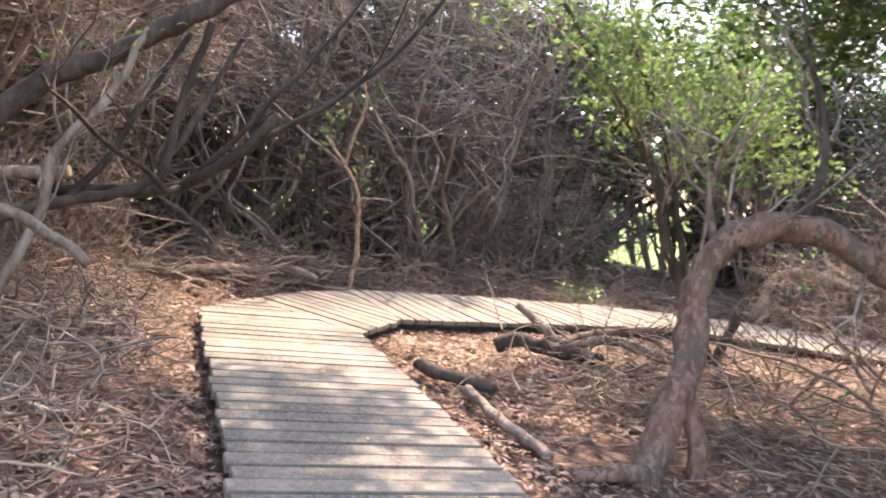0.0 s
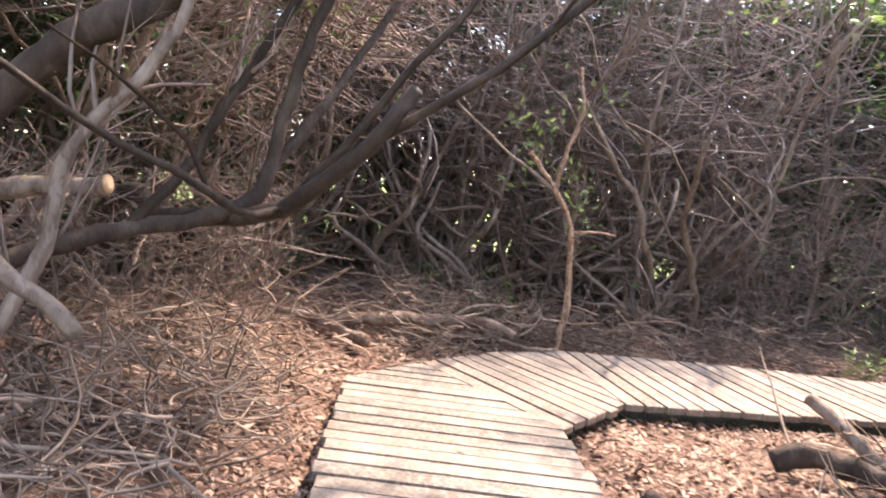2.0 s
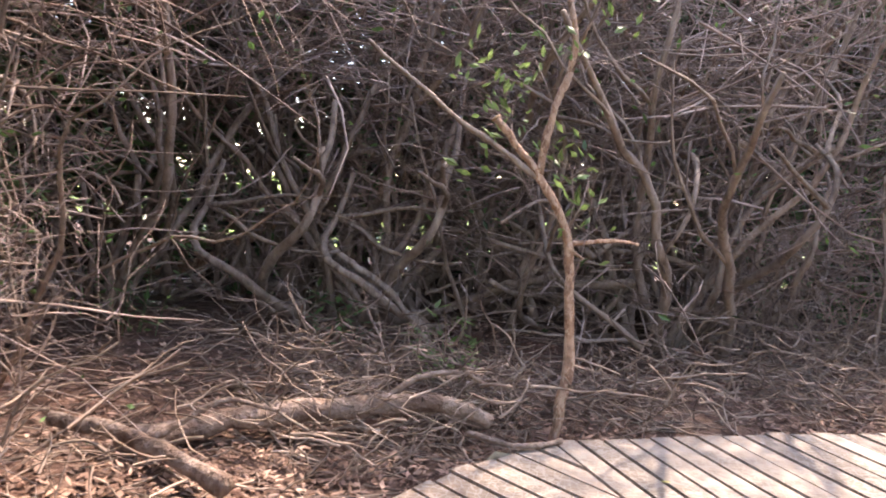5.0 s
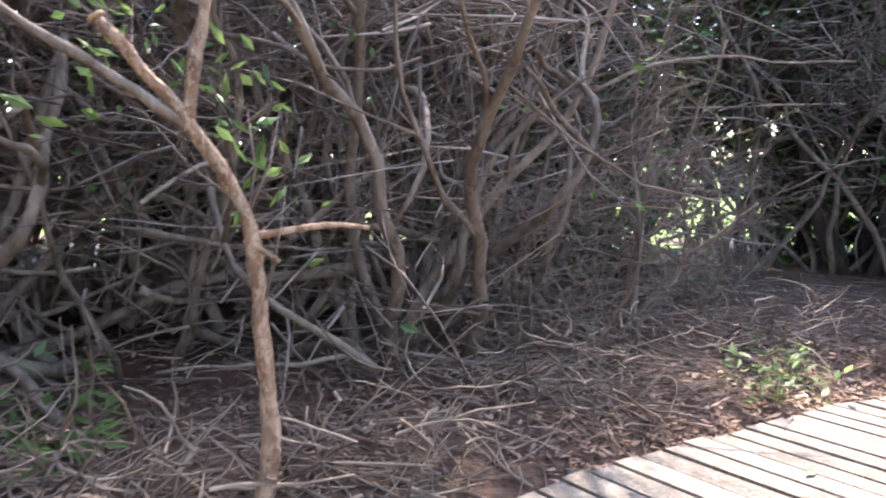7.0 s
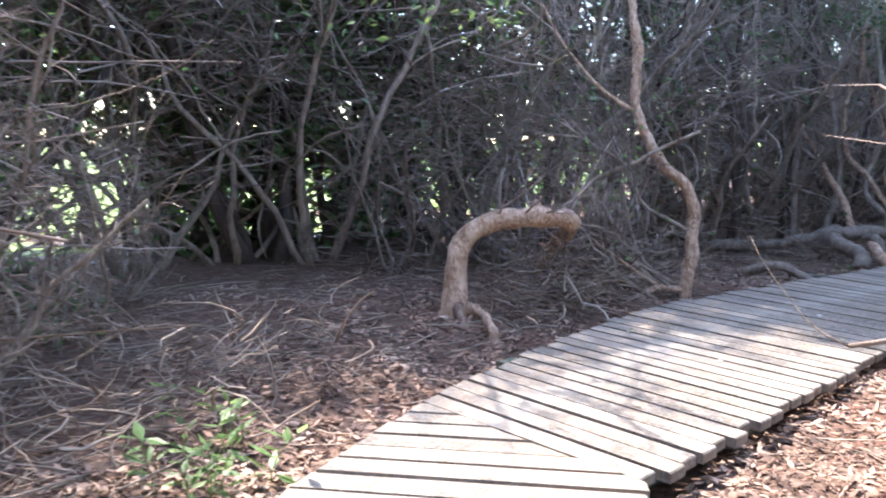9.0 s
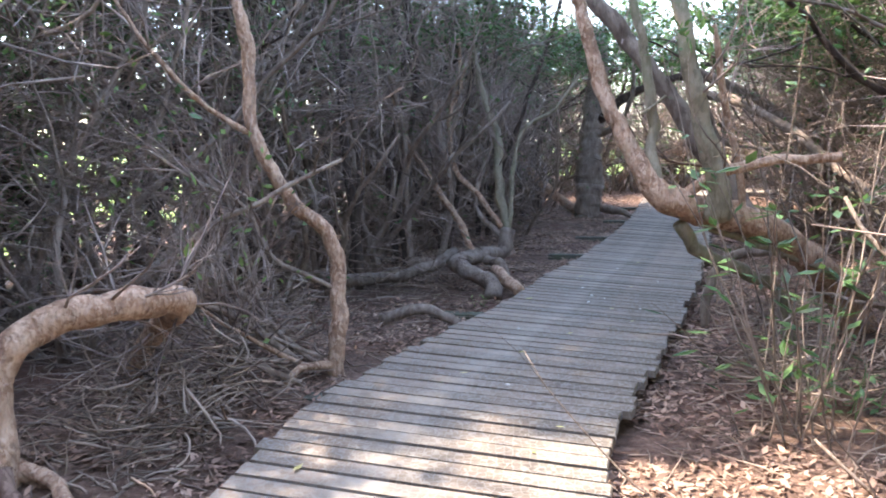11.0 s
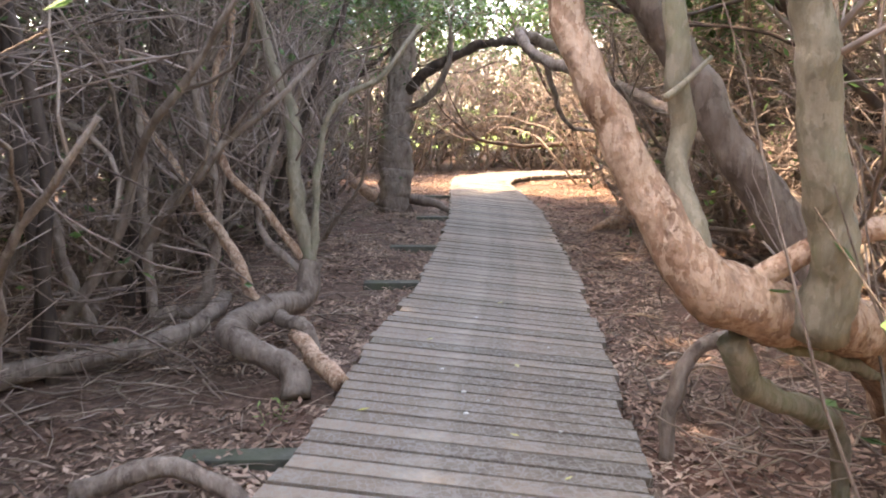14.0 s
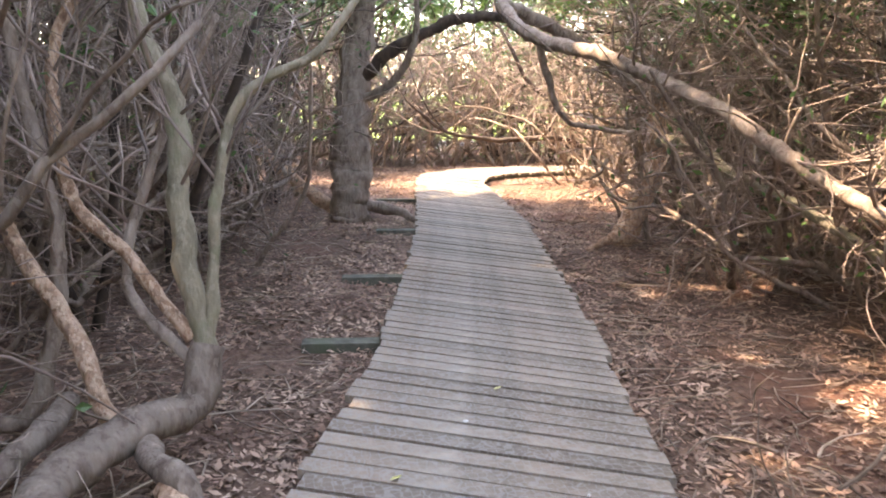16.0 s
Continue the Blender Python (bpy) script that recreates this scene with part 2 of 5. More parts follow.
def grow(shape, p, d, length, r, level, rng, up=0.0, wiggle=0.35, kids=(6, 6, 5), tips=None, spread=0.9, least=2):
    """A branch that wanders and forks; thin ends are three-sided."""
    n = max(least, int(length / (0.20 if level == 0 else 0.15)))
    pts, dirs = [p], [d]
    for i in range(n):
        d = (d + Vector((rng.uniform(-1, 1), rng.uniform(-1, 1), rng.uniform(-1, 1) + up)) * wiggle).normalized()
        p = p + d * (length / n)
        if level and p.z < 0.02:
            p.z = 0.03
        if p.z < CLEARANCE[0] and abs(beside(p.x, p.y)) < 0.95:
            break
        pts.append(p)
        dirs.append(d)
    n = len(pts) - 1
    if n < 1:
        return
    radii = [r * (1 - 0.65 * i / n) for i in range(n + 1)]
    shape.tube(pts, radii, (6, 4, 3, 3)[min(level, 3)], 0.15 if level == 0 else 0, level < 2, rng.random() * 9)
    if level < len(kids):
        for k in range(kids[level]):
            i = rng.randint(max(1, n // 3) if n > 1 else 1, n)
            side = Vector((rng.uniform(-1, 1), rng.uniform(-1, 1), rng.uniform(-0.8, 1)))
            nd = (dirs[i] + side * spread).normalized()
            grow(shape, pts[i], nd, length * rng.uniform(0.35, 0.62), radii[i] * rng.uniform(0.5, 0.7), level + 1, rng, up * 0.6, wiggle, kids, tips, spread)
    elif tips is not None:
        tips.append((p, d))


def arc_twig(shape, p, d, length, r, rng, segments=5, curl=0.35):
    """One thin twig that bends steadily one way with small kinks."""
    axis = Vector((rng.uniform(-1, 1), rng.uniform(-1, 1), rng.uniform(-1, 1))).normalized()
    turn = Matrix.Rotation(rng.uniform(-curl, curl), 3, axis)
    pts = [p]
    for _ in range(segments):
        d = (turn @ d + Vector((rng.uniform(-1, 1), rng.uniform(-1, 1), rng.uniform(-1, 1))) * 0.16).normalized()
        p = p + d * (length / segments)
        pts.append(p)
    shape.tube(pts, [r * (1 - 0.7 * i / segments) for i in range(segments + 1)], 3, 0, False)
    return pts


def flat_leaf(shape, p, along, across, length, width):
    q = len(shape.v)
    shape.v += [tuple(p), tuple(p + along * length * 0.45 + across * width * 0.5), tuple(p + along * length), tuple(p + along * length * 0.45 - across * width * 0.5)]
    shape.f.append((q, q + 1, q + 2, q + 3))


def crown(parent, centre, radii, leaves, size, twigs, rng, mat):
    """A loose mass of small leaves and thin twigs with gaps."""
    c, sh, tw = Vector(centre), Shape(), Shape()
    clumps = []
    for _ in range(max(6, leaves // 60)):
        while True:
            v = Vector((rng.uniform(-1, 1), rng.uniform(-1, 1), rng.uniform(-1, 1)))
            if v.length < 1:
                break
        clumps.append(c + Vector((v.x * radii[0], v.y * radii[1], v.z * radii[2])))
    for _ in range(leaves):
        p = rng.choice(clumps) + Vector((rng.gauss(0, 0.14), rng.gauss(0, 0.14), rng.gauss(0, 0.10)))
        a = Vector((rng.uniform(-1, 1), rng.uniform(-1, 1), rng.uniform(-0.6, 0.6))).normalized()
        k = a.cross(Vector((rng.uniform(-0.7, 0.7), rng.uniform(-0.7, 0.7), 1))).normalized()
        s = size * rng.uniform(0.6, 1.3)
        flat_leaf(sh, p, a, k, s, s * 0.45)
    part("foliage", sh, mat, parent, smooth=False)
    for _ in range(twigs):
        p = rng.choice(clumps) + Vector((rng.gauss(0, 0.2), rng.gauss(0, 0.2), rng.gauss(0, 0.15)))
        d = Vector((rng.uniform(-1, 1), rng.uniform(-1, 1), rng.uniform(-0.5, 0.5))).normalized()
        arc_twig(tw, p, d, rng.uniform(0.4, 1.0), rng.uniform(0.003, 0.009), rng)
    if twigs:
        part("twig_tangle", tw, M_TWIGS, parent)


def scatter_leaves(shape, tips, rng, count, size, spread):
    for _ in range(count):
        p, d = rng.choice(tips)
        a = (d + Vector((rng.uniform(-1, 1), rng.uniform(-1, 1), rng.uniform(-0.7, 0.9))) * 1.1).normalized()
        c = a.cross(Vector((rng.uniform(-1, 1), rng.uniform(-1, 1), rng.uniform(-1, 1)))).normalized()
        o = Vector((rng.gauss(0, spread), rng.gauss(0, spread), rng.gauss(0, spread)))
        s = size * rng.uniform(0.6, 1.3)
        shape.leaf(p + o, a, c, s, s * 0.42)


# ---- plan of the boardwalk ----
DECK = 0.10
M1 = (Vector((-0.42, 2.3)), Vector((0.80, 2.68)))
M2 = (Vector((-1.59, 7.24)), Vector((-0.48, 6.32)))
M3 = (Vector((-0.90, 8.55)), Vector((-0.20, 7.18)))
M4 = (Vector((3.05, 10.15)), Vector((2.80, 8.91)))
LEFT = [Vector(p) for p in ((3.05, 10.15), (4.14, 10.2), (5.7, 10.14), (6.9, 9.75), (8.5, 9.13), (9.8, 8.78), (11.6, 8.15), (16.0, 7.05), (20.8, 6.15), (22.2, 5.75), (23.2, 4.8), (23.6, 3.4), (23.7, 0.5))]
RIGHT = [Vector(p) for p in ((2.80, 8.91), (4.1, 8.68), (5.6, 8.43), (7.1, 7.95), (8.2, 7.62), (9.96, 7.12), (12.2, 6.53), (16.4, 5.56), (20.6, 4.95), (21.5, 4.6), (22.1, 4.0), (22.4, 3.0), (22.5, 0.5))]
CENTRE = [Vector(p) for p in ((0.2, -6), (0.2, 2.4), (-1.15, 6.5), (-1.0, 7.3), (-0.4, 8.0), (2.9, 9.5))] + [(a + b) / 2 for a, b in zip(LEFT[1:], RIGHT[1:])] + [Vector((23.1, -6.0))]


def beside(x, y):
    """Distance from the walk's middle line, plus to its left."""
    best, side = 1e9, 1
    p = Vector((x, y))
    for a, b in zip(CENTRE, CENTRE[1:]):
        d = b - a
        t = max(0, min(1, (p - a).dot(d) / d.length_squared))
        q = a + d * t
        l = (p - q).length
        if l < best:
            best, side = l, (1 if d.x * (p - q).y - d.y * (p - q).x > 0 else -1)
    return best * side


def step01(a, b, x):
    t = max(0.0, min(1.0, (x - a) / (b - a)))
    return t * t * (3 - 2 * t)


def ground_z(x, y):
    s = beside(x, y)
    h = 0.0
    if s > 0:
        h = (0.13 * step01(0.7, 1.6, s) + 0.10 * step01(1.5, 4.0, s)) * (1 - 0.8 * step01(6.8, 8.2, x))
    else:
        h = 0.08 * step01(0.9, 3.0, -s)
    bumps = 0.05 * noise.noise(Vector((x * 0.9, y * 0.9, 0))) + 0.025 * noise.noise(Vector((x * 3.1, y * 3.1, 4)))
    return h - 0.02 - 0.07 * (1 - step01(0.45, 0.8, abs(s))) + bumps * step01(0.6, 1.1, abs(s))


# ---- ground ----
def build_ground():
    sh = Shape()
    xs = sorted(set([-400, -150, -60, -30, -20, -14, -10] + [round(-8 + 0.16 * i, 3) for i in range(235)] + [32, 38, 50, 80, 160, 420]))
    ys = sorted(set([-400, -150, -60, -30, -16, -10, -6] + [round(-4 + 0.16 * i, 3) for i in range(125)] + [18, 22, 30, 50, 90, 160, 420]))
    for y in ys:
        for x in xs:
            inner = -9 < x < 31 and -5 < y < 17
            sh.v.append((x, y, ground_z(x, y) if inner else 0.15))
    w = len(xs)
    for j in range(len(ys) - 1):
        for i in range(w - 1):
            q = j * w + i
            sh.f.append((q, q + 1, q + w + 1, q + w))
    ob = part("ground", sh, M_SOIL)
    ob.data.materials.append(M_GRASS)
    for p in ob.data.polygons:
        c = p.center
        if c.y > 17.0 + 0.6 * math.sin(c.x * 1.3) or c.x < -9 or c.y < -6 or c.x > 32:
            p.material_index = 1
    tagged(ob, "brown forest soil with bare reddish patches, grass beyond", "ground", kind="structure")


build_ground()


def build_litter():
    rng = random.Random(3)
    leaves, sticks = Shape(), Shape()
    n = 0
    while n < 150000:
        x, y = rng.uniform(-4.5, 24.5), rng.uniform(1.5, 13)
        s = beside(x, y)
        if not (0.62 < abs(s) < 4.5) or rng.random() > 1.2 - abs(s) / 3.4:
            continue
        if noise.noise(Vector((x * 0.8, y * 0.8, 7))) < -0.36:
            continue
        n += 1
        a = rng.uniform(0, math.tau)
        d = Vector((math.cos(a), math.sin(a), rng.uniform(-0.35, 0.5))).normalized()
        c = d.cross(Vector((rng.uniform(-0.5, 0.5), rng.uniform(-0.5, 0.5), 1))).normalized()
        l = rng.uniform(0.025, 0.075)
        flat_leaf(leaves, Vector((x, y, ground_z(x, y) + rng.uniform(0.002, 0.03))), d, c, l, l * rng.uniform(0.2, 0.48))
    ob = part("leaf_litter", leaves, M_LITTER)
    tagged(ob, "thick dry brown fallen leaves over the soil", "leaf litter", kind="stuff")
    n = 0
    while n < 7500:
        x, y = rng.uniform(-5, 17), rng.uniform(1.5, 13.5)
        s = beside(x, y)
        if not (0.75 < abs(s) < 4.2):
            continue
        n += 1
        a = rng.uniform(0, math.tau)
        l = rng.choice((0.08, 0.12, 0.2, 0.3, 0.5)) * rng.uniform(0.7, 1.3)
        p = Vector((x, y, ground_z(x, y) + 0.01))
        pts = [p]
        for k in range(3):
            a += rng.uniform(-0.35, 0.35)
            p = p + Vector((math.cos(a), math.sin(a), rng.uniform(-0.05, 0.12))) * l / 3
            p.z = max(p.z, ground_z(p.x, p.y) + 0.006)
            pts.append(p)
        r = rng.uniform(0.002, 0.007)
        sticks.tube(pts, [r, r, r * 0.8, r * 0.5], 3, 0, False)
    for cx, cy, rx, ry, k in ((-1.7, 8.05, 0.5, 0.3, 120), (-1.35, 8.8, 0.5, 0.25, 130), (-0.5, 9.3, 0.5, 0.25, 120), (-2.1, 8.6, 0.5, 0.3, 110), (-2.6, 6.2, 0.8, 1.3, 260), (-2.9, 4.4, 0.8, 1.2, 200), (0.5, 10.15, 0.8, 0.35, 170), (1.3, 10.9, 0.9, 0.4, 130), (-1.6, 8.9, 0.7, 0.3, 90),
                              (-2.4, 9.4, 1.0, 0.4, 120), (5.9, 10.7, 0.7, 0.3, 120), (7.2, 10.8, 0.8, 0.4, 120), (1.7, 6.3, 0.8, 0.5, 110), (2.2, 5.2, 0.8, 0.6, 110), (9.8, 10.0, 0.8, 0.5, 90), (8.6, 6.9, 1.0, 0.4, 110), (6.6, 7.3, 0.6, 0.3, 80),
                              (-1.9, 4.2, 0.5, 1.0, 200), (-2.3, 5.6, 0.5, 0.8, 180), (-1.5, 3.0, 0.5, 0.7, 130), (5.4, 10.75, 0.5, 0.3, 90), (2.6, 4.6, 0.7, 0.7, 140), (1.4, 5.2, 0.6, 0.5, 90), (2.6, 11.2, 0.8, 0.4, 90)):
        for _ in range(int(k * 1.7)):
            x, y = cx + rng.gauss(0, rx * 0.6), cy + rng.gauss(0, ry * 0.6)
            if abs(beside(x, y)) < 0.95:
                continue
            p = Vector((x, y, ground_z(x, y) + rng.random() ** 2 * 0.38))
            d = Vector((rng.gauss(0, 1), rng.gauss(0, 1), rng.gauss(0.05, 0.3))).normalized()
            pts = [p]
            turn = Matrix.Rotation(rng.uniform(-0.4, 0.4), 3, Vector((rng.uniform(-1, 1), rng.uniform(-1, 1), 1)).normalized())
            l, r = rng.uniform(0.14, 0.55), rng.choice((0.003, 0.004, 0.005, 0.007, 0.010))
            for _ in range(5):
                d = (turn @ d + Vector((rng.uniform(-1, 1), rng.uniform(-1, 1), rng.uniform(-1, 1))) * 0.28).normalized()
                p = p + d * l / 5
                p.z = max(p.z, ground_z(p.x, p.y) + 0.01)
                if abs(beside(p.x, p.y)) < 0.7:
                    break
                pts.append(p)
            if len(pts) > 2:
                sticks.tube(pts, [r * (1 - 0.12 * i) for i in range(len(pts))], 3, 0, False)
    ob = part("twig_litter", sticks, M_TWIG_DRY)
    tagged(ob, "scattered dry grey-brown twigs lying on the litter", "twigs", kind="stuff")


build_litter()


# ---- boardwalk ----
def clip(poly, p, nrm):
    """The part of a plan polygon on the side of p that nrm points to."""
    out = []
    for i, a in enumerate(poly):
        b = poly[(i + 1) % len(poly)]
        da, db = (a - p).dot(nrm), (b - p).dot(nrm)
        if da >= 0:
            out.append(a)
        if (da >= 0) != (db >= 0):
            out.append(a + (b - a) * (da / (da - db)))
    return out


boardwalk = thing("boardwalk", (0, 0, 0), "weathered grey-brown plank boardwalk with wire netting, low over leaf litter", "boardwalk")
PITCH, GAP, THICK = 0.146, 0.022, 0.045


def plank(poly, rng, tilt=0.0):
    """One plank from its plan outline."""
    mid = sum(poly, Vector((0, 0))) / len(poly)
    dz = rng.uniform(-0.004, 0.004)
    sh = Shape()
    n = len(poly)
    for z, inset in ((DECK - THICK, 0), (DECK - 0.006, 0), (DECK, 0.006)):
        for p in poly:
            o = p + (mid - p).normalized() * inset
            sh.v.append((o.x - mid.x, o.y - mid.y, z + dz))
    for s in (0, n):
        for k in range(n):
            k2 = (k + 1) % n
            sh.f.append((s + k, s + k2, s + n + k2, s + n + k))
    sh.f += [tuple(range(2 * n, 3 * n)), tuple(reversed(range(n)))]
    ob = part("plank", sh, M_PLANK, None, smooth=False)
    ob.location = (mid.x, mid.y, 0)
    ob.parent = boardwalk
    return ob


def ccw(poly):
    area = sum(a.x * b.y - b.x * a.y for a, b in zip(poly, poly[1:] + poly[:1]))
    return poly if area > 0 else poly[::-1]


def section(poly, first, rng):
    """Planks parallel to the first joint, cut to the outline."""
    d = (first[1] - first[0]).normalized()
    nrm = Vector((-d.y, d.x))
    mid = sum(poly, Vector((0, 0))) / len(poly)
    if (mid - first[0]).dot(nrm) < 0:
        nrm = -nrm
    far = max((p - first[0]).dot(nrm) for p in poly)
    s = 0.0
    while s < far:
        w = PITCH * rng.uniform(0.93, 1.07)
        strip = clip(clip(poly, first[0] + nrm * (s + GAP / 2), nrm), first[0] + nrm * (s + w - GAP / 2), -nrm)
        s += w
        if len(strip) < 3:
            continue
        area = abs(sum(a.x * b.y - b.x * a.y for a, b in zip(strip, strip[1:] + strip[:1]))) / 2
        if area > 0.01:
            shift = d * rng.uniform(-0.018, 0.018)
            plank(ccw([p + shift for p in strip]), rng)


def along(line, f):
    total = sum((b - a).length for a, b in zip(line, line[1:]))
    s = f * total
    for a, b in zip(line, line[1:]):
        l = (b - a).length
        if s <= l:
            return a + (b - a) * (s / l)
        s -= l
    return line[-1]


def build_planks():
    rng = random.Random(11)
    section([Vector((-0.45, -4.0)), M1[0], M1[1], Vector((0.80, -4.0))], (Vector((-0.45, -4.0)), Vector((0.80, -4.0))), rng)
    section([M1[0], Vector((-1.86, 6.5)), M2[0], M2[1], M1[1]], M1, rng)
    section([M2[0], Vector((-1.3, 7.95)), M3[0], M3[1], M2[1]], M2, rng)
    section([M3[0], Vector((0.4, 9.28)), Vector((2.0, 9.95)), M4[0], M4[1], M3[1]], M3, rng)
    total = sum((b - a).length for a, b in zip(LEFT, LEFT[1:]))
    n = int(total / (PITCH * 0.97))
    for i in range(n):
        g = GAP / 2 / total
        f0, f1 = i / n + g, (i + 1) / n - g
        a, b, c, d = along(LEFT, f0), along(LEFT, f1), along(RIGHT, f1), along(RIGHT, f0)
        e0, e1 = rng.uniform(-0.03, 0.03), rng.uniform(-0.03, 0.03)
        u = (c - b).normalized()
        plank(ccw([a + u * e0, b + u * e0, c + u * e1, d + u * e1]), rng)


def beam(a, b, width, z0, z1, label):
    a, b = Vector(a), Vector(b)
    u = (b - a).normalized()
    w = Vector((-u.y, u.x)) * width / 2
    sh = Shape()
    sh.box(a - w, b - w, b + w, a + w, z0, z1, 0.008)
    return part("bearer", sh, M_BEAM, boardwalk, label, smooth=False)


def build_bearers():
    for off in (0.12, 0.88):
        pts = [(-0.45, -4.0, 0.80, -4.0), (-0.42, 2.3, 0.80, 2.68), (-1.7, 6.6, -0.45, 6.4), (-0.95, 8.4, -0.2, 7.25), (3.0, 10.0, 2.8, 9.0)]
        line = [Vector((p[0] + (p[2] - p[0]) * off, p[1] + (p[3] - p[1]) * off)) for p in pts]
        line += [a + (b - a) * off for a, b in zip(LEFT[1:], RIGHT[1:])]
        for a, b in zip(line, line[1:]):
            beam(a, b, 0.07, -0.08, DECK - THICK - 0.006, "dark damp timber bearer")
    for x, y0, y1 in ((8.45, 9.72, 8.9), (12.0, 8.6, 7.8), (13.85, 8.15, 7.3), (16.25, 7.5, 6.7), (19.0, 7.1, 6.2), (6.15, 10.2, 9.7), (4.1, 10.34, 9.8), (0.42, 9.42, 8.9), (-1.1, 8.45, 7.9)):
        beam((x, y0), (x - 0.1, y1), 0.13, -0.04, DECK - THICK - 0.012, "mossy green-grey cross beam sticking out")


build_planks()
build_bearers()


# ---- hero trees and logs beside the walk ----
def twig_spray(parent, starts, rng, length, r, kids=(5, 4), up=0.2, name="twig_tangle", mat=None, tips=None, wiggle=0.3):
    """Fine side branches that leave the given places."""
    sh = Shape()
    for p, d in starts:
        grow(sh, Vector(p), Vector(d).normalized(), length * rng.uniform(0.7, 1.2), r, 1, rng, up, wiggle, (0,) + tuple(kids), tips)
    return part(name, sh, mat or M_TWIGS, parent)


def hero(label, category, limbs, twigs=(), leaf=None, seed=1, group="", name="tree"):
    """limbs: rows of name, points, first and last radius, bark. twigs: count, length, radius, from which limbs, up. leaf: count, size, spread, material."""
    rng = random.Random(seed)
    base = limbs[0][1][0]
    root = thing(name, (base[0], base[1], ground_z(base[0], base[1])), label, category, group)
    lines = []
    for i, (pname, pts, r0, r1, mat) in enumerate(limbs):
        sh = Shape()
        lines.append(limb(sh, pts, r0, r1, 16 if isinstance(r0, tuple) or r0 > 0.07 else 12 if r0 > 0.04 else 8, 0.27, 0.04, 0.018, seed * 3 + i))
        part(pname, sh, mat, root)
    tips = []
    CLEARANCE[0] = 2.6
    for count, length, r, which, up in twigs:
        starts = []
        for _ in range(count):
            ln = lines[rng.choice(which)]
            i = rng.randint(len(ln) // 3, len(ln) - 1)
            d = ln[min(i + 1, len(ln) - 1)] - ln[max(i - 1, 0)]
            starts.append((ln[i], d.normalized() * 0.6 + Vector((rng.uniform(-1, 1), rng.uniform(-1, 1), rng.uniform(-0.3, 1)))))
        twig_spray(root, starts, rng, length, r, up=up, tips=tips)
    CLEARANCE[0] = 0.0
    if leaf and tips:
        sh = Shape()
        tips = [q for q in tips if q[0].z > leaf[4]] if len(leaf) > 4 else tips
        scatter_leaves(sh, tips, rng, leaf[0], leaf[1], leaf[2])
        part("foliage", sh, leaf[3], root, smooth=False)
    return root


def cut_face(parent, p, d, r):
    """The pale sawn end of a limb."""
    d = Vector(d).normalized()
    sh = Shape()
    sh.tube([Vector(p), Vector(p) + d * 0.012], [r, r * 0.96], 12)
    part("cut_end", sh, M_CUT, parent, "pale sawn end")


